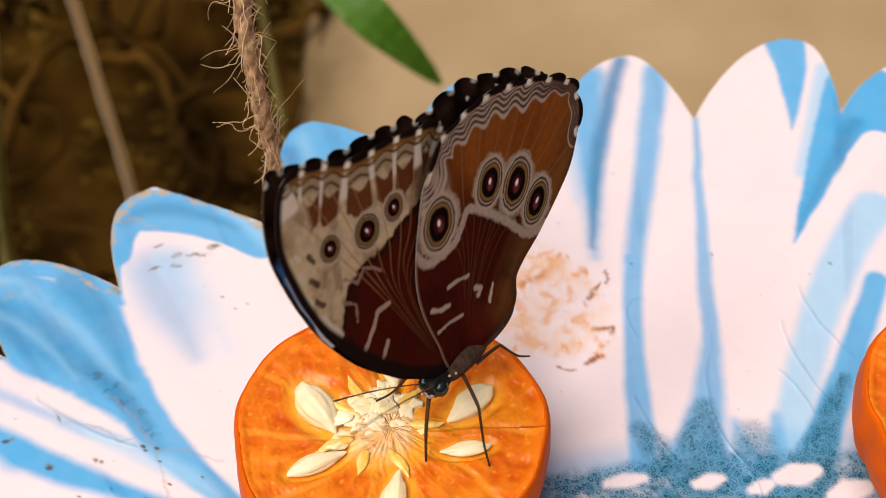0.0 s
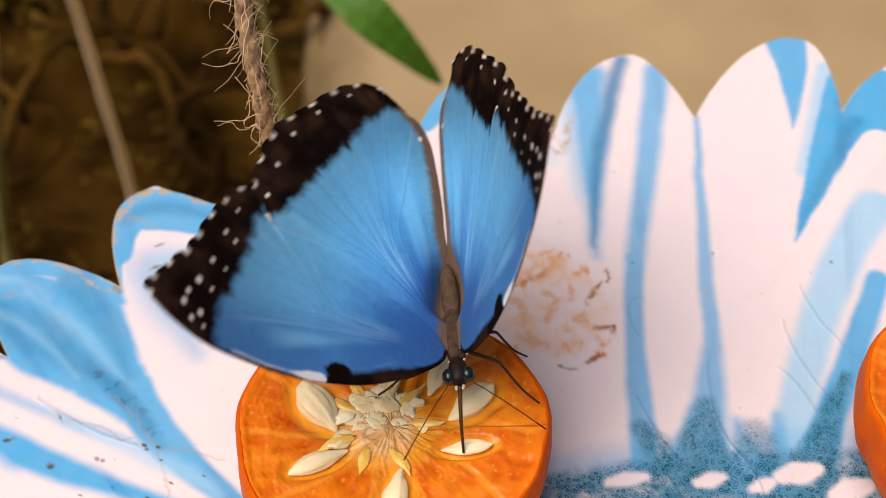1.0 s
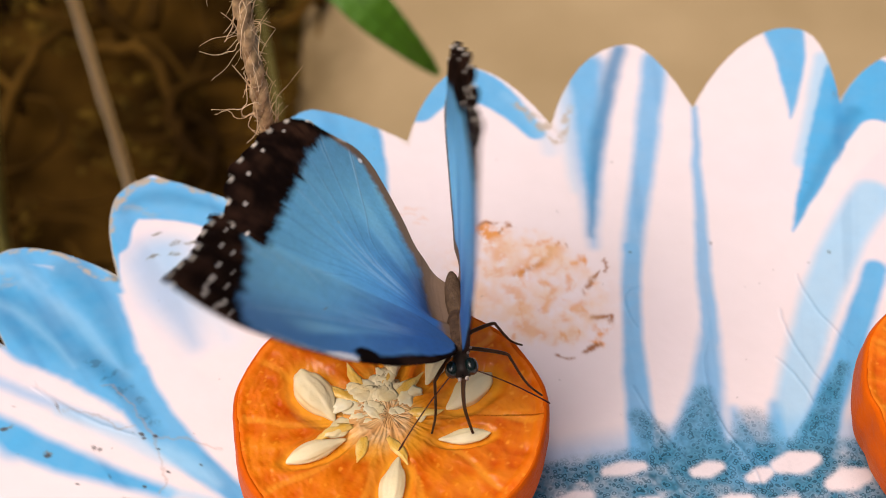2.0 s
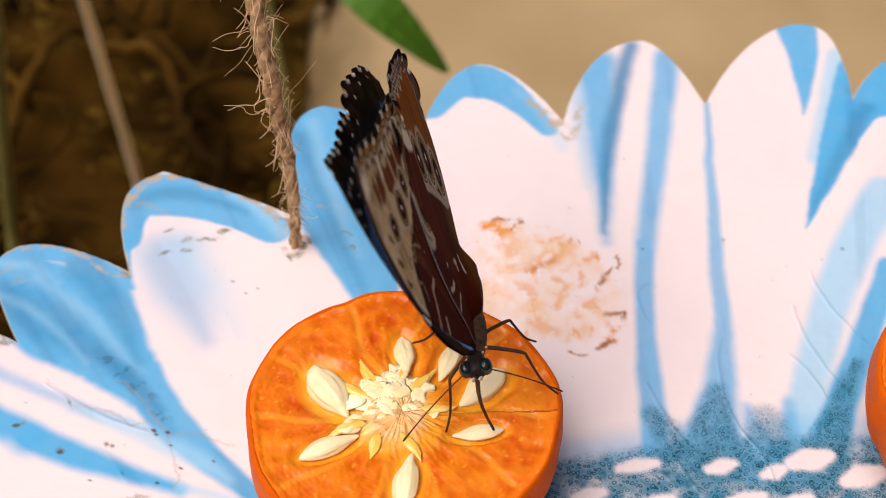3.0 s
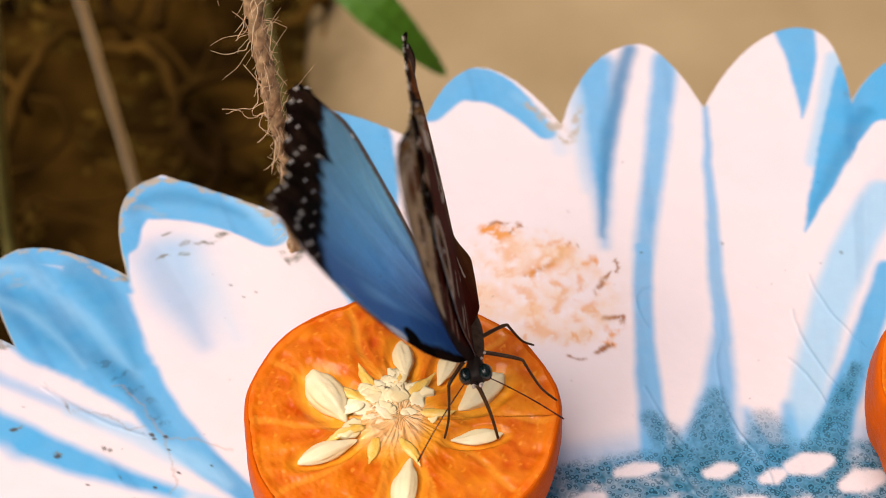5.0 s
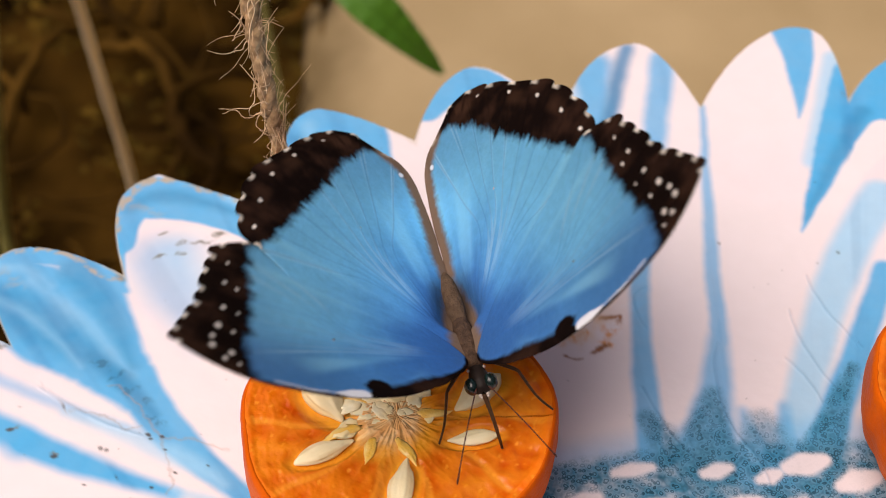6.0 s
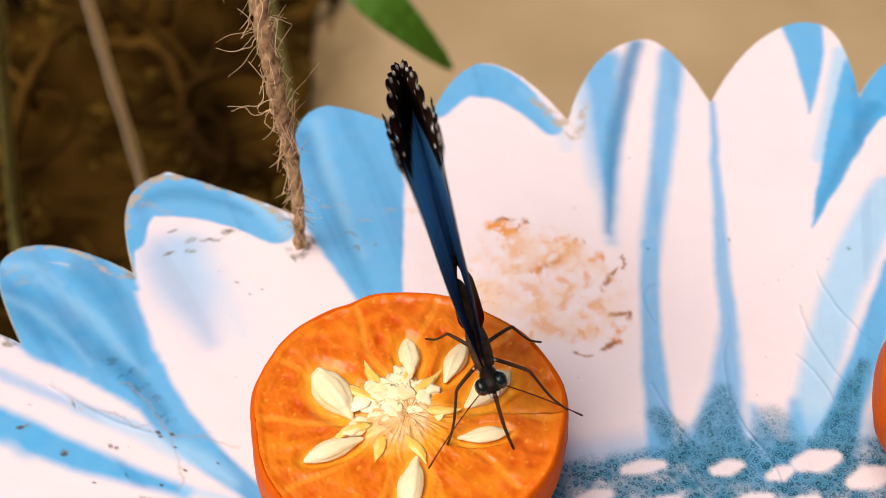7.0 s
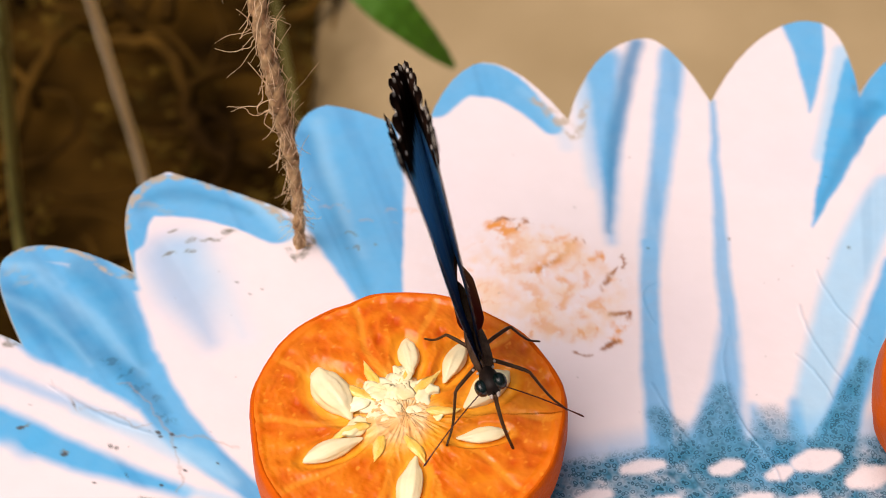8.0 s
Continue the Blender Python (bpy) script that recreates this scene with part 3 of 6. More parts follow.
    ink("brown", (27.8, 0.2), (30.3, 2.8), (32.3, 2.1), (0.42, 0.51, 0.25), 0.39, 0.935)
    ink("amber", (21.1, -6.3), (25.8, -1.9), (29.9, 1.6), (1.96, 2.54, 1.42), 1.5, 0.77)
    ink("amber", (33.6, -2.9), (35.2, -1.9), (36.5, -4.3), (0.99, 0.85, 0.56), 0.5, 0.8800000000000001)
    ink("brown", (34.9, -12.3), (37.5, -7.7), (38.7, -5.7), (0.41, 0.58, 0.33), 0.38, 0.935)
    ink("brown", (40.3, -1.9), (40.8, -3.6), (40.2, -5.7), (0.25, 0.42, 0.25), 0.38, 0.8800000000000001)
    ink("brown", (36.3, -19.5), (39.9, -18.5), (39.2, -21.4), (0.48, 0.73, 0.56), 0.5, 0.9900000000000001)
    ink("amber", (38.9, -21.4), (36.5, -24.2), (37.8, -26.4), (1.22, 1.08, 1.07), 0.8, 0.935)
    ink("brown", (37.8, -26.4), (35.2, -28.0), (32.9, -28.6), (0.48, 0.63, 0.32), 0.36, 0.9900000000000001)
    ink("brown", (28.3, -29.7), (29.8, -30.1), (31.5, -30.0), (0.31, 0.47, 0.24), 0.36, 0.9900000000000001)
    ink("amber", (20.3, -19.5), (22.6, -22.7), (25.5, -23.6), (1.36, 1.89, 1.08), 1.28, 0.66)
    ink("amber", (25.9, -16.9), (27.9, -11.3), (25.0, -9.0), (0.68, 0.97, 0.56), 0.65, 0.66)
    ink("amber", (17.8, -10.0), (20.2, -13.3), (21.9, -17.9), (1.11, 1.65, 0.82), 1.14, 0.55)
    ink("amber", (30.4, -19.8), (32.6, -16.6), (34.5, -15.0), (0.68, 1.1, 0.55), 0.65, 0.66)
    ink("amber", (15.0, 1.9), (17.2, -1.6), (16.7, -5.0), (1.14, 1.7, 0.84), 1.17, 0.6050000000000001)
    ink("amber", (27.6, -26.1), (30.2, -23.8), (32.7, -23.0), (0.54, 0.94, 0.54), 0.64, 0.55)
    ink("amber", (22.8, 1.9), (26.0, 3.0), (28.1, 4.7), (0.57, 0.86, 0.43), 0.51, 0.66)
    ink("amber", (31.4, -5.0), (32.3, -10.0), (30.6, -13.3), (0.56, 0.83, 0.41), 0.49, 0.6050000000000001)
    ink("deep", (-73.2, -29.2), (-65.1, -37.0), (-57.8, -44.8), (1.45, 2.03, 0.82), 1.43, 0.5)
    ink("speckled", (-71.8, -30.7), (-64.8, -37.5), (-56.4, -46.9), (1.57, 2.14, 1.17), 0.95, 0.55)
    ink("crack", (-68.5, -37.0), (-64.0, -40.1), (-59.9, -45.5), (0.18, 0.3, 0.18), 0.36, 0.42)
    ink("crack", (-59.9, -45.5), (-55.9, -50.3), (-54.3, -55.3), (0.18, 0.29, 0.17), 0.35, 0.42)
    ink("crack", (-54.3, -55.3), (-52.4, -60.7), (-53.1, -63.7), (0.17, 0.28, 0.17), 0.34, 0.42)
    ink("crack", (-84.3, -56.9), (-80.3, -60.9), (-75.1, -65.7), (0.17, 0.28, 0.17), 0.34, 0.42)
    ink("crack", (-75.5, -43.8), (-69.1, -45.1), (-64.7, -47.9), (0.18, 0.29, 0.17), 0.35, 0.42)
    ink("crack", (-64.7, -47.9), (-62.3, -48.3), (-60.1, -47.9), (0.17, 0.29, 0.17), 0.35, 0.42)
    ink("crack", (-55.9, -50.3), (-50.1, -51.1), (-41.8, -53.6), (0.17, 0.29, 0.17), 0.35, 0.42)
    ink("crack", (-78.3, -41.2), (-77.0, -42.9), (-76.2, -44.3), (0.18, 0.29, 0.18), 0.35, 0.42)
    ink("speck", (-68.2, -53.1), (-67.8, -53.2), (-67.5, -53.3), (0.24, 0.4, 0.24), 0.23, 0.95)
    ink("speck", (-59.0, -49.6), (-58.6, -49.7), (-58.3, -49.9), (0.24, 0.41, 0.24), 0.23, 0.95)
    ink("speck", (-52.3, -58.8), (-52.1, -58.9), (-51.8, -59.1), (0.17, 0.28, 0.17), 0.23, 0.95)
    ink("speck", (-77.3, -42.8), (-77.0, -42.9), (-76.8, -43.0), (0.18, 0.29, 0.18), 0.24, 0.95)
    ink("speck", (-56.3, -62.5), (-56.0, -62.7), (-55.8, -62.8), (0.17, 0.28, 0.17), 0.22, 0.95)
    ink("speck", (-63.9, -59.9), (-63.7, -60.0), (-63.5, -60.1), (0.14, 0.23, 0.14), 0.23, 0.95)
    ink("speck", (-56.0, -49.9), (-55.7, -50.0), (-55.4, -50.1), (0.21, 0.35, 0.21), 0.23, 0.95)
    ink("speck", (-70.0, -61.5), (-69.8, -61.6), (-69.6, -61.7), (0.14, 0.23, 0.14), 0.23, 0.95)
    ink("speck", (-45.7, -57.3), (-45.5, -57.4), (-45.3, -57.6), (0.14, 0.23, 0.14), 0.23, 0.95)
    ink("speck", (-54.7, -53.1), (-54.5, -53.2), (-54.3, -53.3), (0.14, 0.23, 0.14), 0.23, 0.95)
    ink("grime", (-86.8, -48.5), (-85.6, -48.2), (-84.3, -47.9), (0.23, 0.52, 0.17), 0.35, 0.9)
    ink("grime", (-78.4, -54.9), (-77.6, -54.6), (-76.7, -54.3), (0.23, 0.52, 0.17), 0.34, 0.9)
    ink("grime", (-61.8, -66.2), (-59.6, -65.9), (-57.4, -65.7), (0.22, 0.5, 0.17), 0.33, 0.9)
    ink("grime", (-62.9, -66.3), (-62.0, -66.1), (-61.2, -65.8), (0.22, 0.5, 0.17), 0.33, 0.9)
    ink("grime", (103.3, 54.5), (104.1, 54.0), (104.8, 54.5), (0.29, 0.57, 0.29), 0.43, 0.9)
    ink("grime", (66.3, 51.5), (66.6, 50.2), (67.1, 51.5), (0.21, 0.35, 0.21), 0.43, 0.6)
    ink("grime", (-58.8, 2.8), (-57.0, 3.5), (-54.7, 3.0), (0.32, 0.73, 0.4), 0.39, 0.9)
    ink("grime", (-54.7, 3.0), (-53.1, 4.0), (-51.6, 3.5), (0.32, 0.65, 0.32), 0.39, 0.9)
    ink("grime", (-51.5, 4.4), (-49.8, 5.6), (-47.9, 5.3), (0.32, 0.98, 0.49), 0.39, 0.9)
    ink("grime", (-63.9, -1.9), (-62.6, -1.2), (-61.2, -0.9), (0.24, 0.56, 0.24), 0.39, 0.9)
    ink("grime", (-59.1, -0.2), (-58.1, 0.2), (-57.0, -0.2), (0.24, 0.56, 0.24), 0.39, 0.9)
    ink("grime", (-63.6, 5.4), (-62.5, 6.5), (-61.3, 6.9), (0.24, 0.41, 0.24), 0.39, 0.9)
    ink("grime", (-71.5, -6.3), (-70.5, -7.7), (-69.5, -8.0), (0.56, 0.79, 0.32), 0.38, 0.9)
    ink("grime", (-97.2, -19.8), (-95.7, -24.5), (-94.3, -26.7), (1.24, 1.38, 0.76), 0.37, 0.9)
    ink("grime", (-94.3, -26.7), (-93.0, -27.0), (-91.3, -27.3), (0.46, 0.53, 0.23), 0.37, 0.9)
    ink("grime", (-35.6, 0.2), (-33.2, -1.9), (-30.7, 0.9), (0.81, 1.28, 0.81), 0.38, 0.9)
    ink("grime", (-31.7, 3.7), (-30.1, 4.0), (-29.0, 1.9), (0.32, 0.49, 0.32), 0.39, 0.9)
    ink("grime", (-22.2, -0.2), (-20.6, 0.9), (-19.3, -0.2), (0.16, 0.24, 0.16), 0.39, 0.9)
    ink("grime", (-22.4, 4.7), (-21.1, 5.4), (-19.5, 4.4), (0.16, 0.24, 0.16), 0.39, 0.9)
    ink("grime", (-16.6, 0.9), (-15.8, 1.6), (-15.0, 0.9), (0.16, 0.24, 0.16), 0.39, 0.9)
    ink("worn", (-73.5, 7.2), (-73.7, 14.1), (-72.1, 20.0), (0.86, 1.31, 1.77), 0.66, 0.9)
    ink("worn", (-72.1, 20.0), (-69.4, 23.4), (-65.8, 24.9), (1.77, 2.67, 1.79), 0.67, 0.9)
    ink("worn", (-65.8, 24.9), (-63.8, 24.6), (-61.2, 23.0), (1.49, 1.79, 0.89), 0.68, 0.9)
    ink("worn", (-61.2, 23.0), (-55.6, 21.2), (-51.4, 19.3), (0.59, 1.03, 0.74), 0.67, 0.9)
    ink("worn", (-51.4, 19.3), (-47.2, 17.8), (-41.6, 14.5), (0.88, 1.32, 1.17), 0.67, 0.9)
    ink("worn", (-41.6, 14.5), (-39.6, 12.6), (-37.5, 9.4), (1.17, 1.31, 0.72), 0.66, 0.9)
    ink("worn", (-100.6, -1.9), (-96.0, 0.9), (-90.9, 1.2), (0.71, 1.14, 0.85), 0.65, 0.9)
    ink("worn", (-90.9, 1.2), (-84.3, 0.2), (-77.0, -5.0), (0.71, 0.85, 0.56), 0.64, 0.9)
    ink("worn", (-77.0, -5.0), (-73.5, -7.0), (-70.7, -8.0), (0.56, 0.7, 0.56), 0.63, 0.9)
    ink("worn", (-72.5, 13.0), (-69.2, 14.5), (-63.9, 12.3), (0.53, 0.93, 0.53), 1.59, 0.4)
    ink("worn", (-98.6, -6.7), (-96.7, -6.0), (-94.4, -7.3), (0.51, 0.89, 0.51), 1.53, 0.4)
    ink("worn", (-95.2, -10.0), (-93.5, -9.4), (-91.4, -10.0), (0.32, 0.63, 0.32), 1.52, 0.4)
    ink("worn", (22.5, 50.5), (27.0, 45.0), (31.5, 37.5), (1.0, 1.6, 1.8), 0.8, 0.8)  # frayed corner of the fourth petal
    ink("worn", (33.6, 39.0), (34.2, 44.0), (36.0, 50.0), (0.8, 1.0, 0.6), 0.7, 0.7)
    # fruit stain with curled brown rims
    r = random.Random(4)
    q = np.hypot((X - 21.5) / 19.5, (Y + 10.0 + 0.16 * (X - 21.5)) / 18.0)
    inside = (q < 1.25)
    x, y = X[inside], Y[inside]
    e = 1 - smoothstep(q[inside] + 0.18 * wobble(x * 0.3, y * 0.3, 52), 0.75, 1.02)
    ring = 1 - smoothstep(np.abs(q[inside] + 0.10 * wobble(x * 0.35, y * 0.35, 51) - 0.86), 0.03, 0.20)
    n1, n2, n3 = wobble(x * 0.30, y * 0.40, 53), wobble(x * 0.7, y * 0.7, 54), wobble(x * 0.20, y * 0.25, 55)
    curl = (1 - smoothstep(np.abs(n1), 0.03, 0.10)) * smoothstep(n2, -0.05, 0.25)
    blot = smoothstep(n1, 0.22, 0.5) * smoothstep(n3, -0.2, 0.4)
    wash = np.clip(e * (0.30 + 0.60 * n2 + 0.45 * n3), 0, 0.65)[:, None]
    tone = np.clip(0.80 * e * (0.35 + 0.5 * ring) * (0.9 * curl + 0.8 * blot), 0, 0.9)[:, None]
    run["kind"] = ""
    col[inside, :3] = col[inside, :3] * (1 - wash) + wash * np.array([0.82, 0.55, 0.33])
    col[inside, :3] = col[inside, :3] * (1 - tone) + tone * np.array(INKS["amber"])
    ink("amber", (4, -4), (20, -8), (36, -14), (9, 13, 10), 8, 0.08)
    # grime, specks and worn spots
    for x, y, s in [(65.0, 3.0, .25), (92.0, 0.2, .3), (-66.5, -53.6, .35), (-46.5, -9.6, .25), (-43, -13, .2), (-58, -50.5, .3), (-87, -48.5, .5), (-77, -55, .5), (46, 0.3, .2), (-40.5, -11.6, .2)]:
        ink("speck", (x - s, y), (x, y), (x + s, y), (s * 0.6, s, s * 0.6), 0.25, 0.9)
    for k in range(46):
        x, y, s = r.uniform(-95, 105), r.uniform(-60, 40), r.uniform(0.08, 0.22)
        ink("speck", (x - s, y), (x, y), (x + s, y), (s * 0.6, s, s * 0.6), 0.2, 0.45)
    for k in range(14):
        x, y = r.uniform(-36, -2), r.uniform(8, 14)
        ink("amber", (x, y), (x + 1.2, y + 0.5), (x + 2.5, y), (0.15, 0.3, 0.15), 0.5, 0.35)
    # creases of the laminate
    for c in [((43.5, -38), (47, -47), (52.5, -56)), ((61, -26), (59.5, -40), (64, -54)), ((83.4, -6.7), (86, -16), (92, -27)), ((77.9, -16.6), (80, -28), (85, -39)),
              ((88, -32), (93, -40), (97, -50)), ((46, -52), (49, -60), (53, -67)), ((62, -50), (66, -58), (67, -66)), ((75, -30), (79, -36), (81, -42)),
              ((-83, -38), (-70, -46), (-60, -50)), ((-88, -58), (-82, -64), (-80, -70)), ((47, -10), (44, -14), (46, -22))]:
        crease(*c, 0.36, 0.16)
        ink("deep", *c, (0.10, 0.16, 0.08), 0.25, 0.30)
    # brush streaks in the blue print
    blue = np.clip(1.8 * (col[..., 2] - col[..., 0]) - 0.1, 0, 1)
    streak = wobble(ang[None] * 1.9 + 0.0 * g[:, None], g[:, None] * 5 + 0.03 * ang[None], 71, 3)
    col[..., :3] *= 1 - (blue * (0.16 * smoothstep(streak, 0.0, 0.6) + 0.05 * blotchy))[..., None] * np.array([1.3, 1.0, 0.7])
    # worn edge, where the core of the board shows
    notch = sum(np.exp(-((ang - a) / 0.8) ** 2) for a, _ in VALLEYS)[None]
    patchy = smoothstep(wobble(X * 0.16, Y * 0.16, 18), 0.0, 0.5)
    worn = 1 - smoothstep(D + 0.5 * wobble(X * 0.9, Y * 0.9, 15), 0.15, 0.9 + 1.2 * patchy + 1.8 * notch)
    patch = smoothstep(wobble(X * 0.11, Y * 0.11, 21), -0.2, 0.5)
    k = (worn * (0.45 + 0.55 * patch))[..., None]
    col[..., :3] = col[..., :3] * (1 - k) + (np.array([0.52, 0.44, 0.31]) - 0.22 * smoothstep(fine, 0.1, 0.6)[..., None]) * k
    Z = Z - 0.7 * (1 - smoothstep(D, 0.0, 0.8))
    n, m = len(ang), len(g)
    v = np.stack([X, Y, Z], -1).reshape(-1, 3)
    rim, rc = [], []
    for dr, z in ((0.25, -1.1), (0.25, -2.6), (-0.5, -3.2), (-60, -3.2), (-180, -3.2)):
        rim.append(np.stack([CX + (R + dr) * np.cos(A), CY + (R + dr) * np.sin(A), np.full(n, float(z))], -1))
        rc.append(np.tile([0.42, 0.33, 0.22, 0.0], (n, 1)))
    v = np.concatenate([v] + rim)
    c = np.concatenate([col.reshape(-1, 4)] + rc)
    ob = new("flower_tray")
    ob.location = (0, 0, TRAY_Z)
    tagged(ob, "flat flower-shaped feeding tray printed with blue and white petals", "tray")
    faces = rings(n, m + 5)
    ring = np.repeat(np.arange(m + 4), n)
    turn = np.tile(np.where(ang >= 432.5, ang - 360, ang), m + 4)
    split = [69.0] + [a for a, _ in VALLEYS] + [360.0, 429.0]
    split = sorted(set(split))
    groups = [("centre", ring < 80)]
    for lo, hi in zip(split, split[1:]):
        groups.append(("petal" if hi < 200 else "back_petals", (ring >= 80) & (ring < m - 1) & (turn >= lo - 1e-6) & (turn < hi - 1e-6)))
    groups.append(("rim", ring >= m - 1))
    for name, pick in groups:
        if pick.sum():
            f = faces[pick]
            used, inv = np.unique(f, return_inverse=True)
            me = surface(name, v[used] * MM, inv.reshape(f.shape), c[used])
            finish(name, me, M_PRINT, ob, "tan worn board edge" if name == "rim" else "")
    return ob


# ---- rope ----
def rope():
    ob = tagged(new("rope"), "frayed tan jute rope knotted through the tray", "rope")
    ob.location = (-0.0336, 0.0005, TRAY_Z)
    z = np.linspace(-0.010, 0.40, 520)

    def axis(h):
        return 0.0009 * np.sin(h * 70) + 0.0007 * np.sin(h * 31 + 1) - 0.016 * np.clip(h - 0.02, 0, 1), 0.0008 * np.sin(h * 55 + 2)
    swell = 0.84 + 0.36 * smoothstep(z, 0.012, 0.05)
    for k in range(3):
        a = z / 0.017 * 2 * np.pi + k * 2 * np.pi / 3 + 0.5 * np.sin(z * 120)
        rr = 0.00066 * swell * (1 + 0.25 * np.sin(z * 170 + k * 2) + 0.15 * np.sin(z * 410 + k))
        ax, ay = axis(z)
        p = np.stack([ax + rr * np.cos(a), ay + rr * np.sin(a), z], -1)
        finish("strand", tubes_mesh("strand", [(p, 0.00092 * swell * (1 + 0.18 * np.sin(z * 320 + k * 2) + 0.12 * np.sin(z * 900 + k)), 9)]), M_JUTE, ob)
    r = random.Random(8)
    fib = []
    for i in range(640):
        z0 = r.uniform(0.002, 0.13) ** 1.0
        ax, ay = (float(q) for q in axis(z0))
        a = r.uniform(0, 6.283)
        sw = float(np.interp(z0, [0.012, 0.05], [0.82, 1.12]))
        hug = i < 520
        if hug:
            n = r.uniform(0.003, 0.009)
            d = np.array([0.35 * math.cos(a + 1.6), 0.35 * math.sin(a + 1.6), r.choice([-1, 1])])
            curl = np.array([r.uniform(-1, 1), r.uniform(-1, 1), 0]) * 0.35
            out = r.uniform(0.0010, 0.00155) * sw
        else:
            tuft = min(abs(z0 - q) for q in (0.045, 0.062, 0.068, 0.075)) < 0.0035
            if z0 < 0.03 and r.random() < 0.75:
                continue
            n = r.uniform(0.006, 0.014) if tuft else r.uniform(0.002, 0.005)
            d = np.array([math.cos(a), math.sin(a), r.uniform(-2.2, 0.8)])
            curl = np.array([r.uniform(-2.6, 2.6), r.uniform(-2.6, 2.6), r.uniform(-2.0, 1.6)])
            out = 0.0012 * sw
        p = np.array([ax + out * math.cos(a), ay + out * math.sin(a), z0])
        pts = [p]
        for k in range(14):
            pts.append(pts[-1] + d / np.linalg.norm(d) * n / 14)
            d = d + curl * 0.26
            if not hug and k % 2:
                curl = np.array([r.uniform(-1, 1), r.uniform(-1, 1), r.uniform(-1, 1)]) * 4.5
        w = r.uniform(0.00006, 0.00013)
        fib.append((pts, np.linspace(w, w * 0.5, 15), 4))
    tagged(finish("fibre_fringe", tubes_mesh("fibre_fringe", fib), M_FIBRE, ob, "loose pale fibres"), kind="stuff")
    bm = bmesh.new()
    bmesh.ops.create_icosphere(bm, subdivisions=3, radius=0.0030)
    for v in bm.verts:
        v.co = Vector((v.co.x * 1.25, v.co.y * 1.1, v.co.z * 1.2)) * (1 + 0.16 * math.sin(v.co.x * 2600 + v.co.z * 1900)) + Vector((0.0002, 0, -0.0062))
    part("knot", bm, M_JUTE, ob)
    return ob


# ---- mandarin halves ----
# plan place, length, width and turn of the seeds
SEEDS = [(-20.8, -57.4, 13.4, 7.0, -58), (-20.2, -69.8, 12.2, 4.0, 25), (-5.9, -77.4, 12.0, 4.8, 82), (-6.7, -48.6, 9.6, 4.3, -80), (2.0, -50.0, 10.4, 4.2, 68), (8.2, -56.4, 12.0, 5.6, 42), (7.2, -66.8, 10.0, 3.4, 8)]
FRUIT = (-7.0, -61.8)
CUT = 24.0


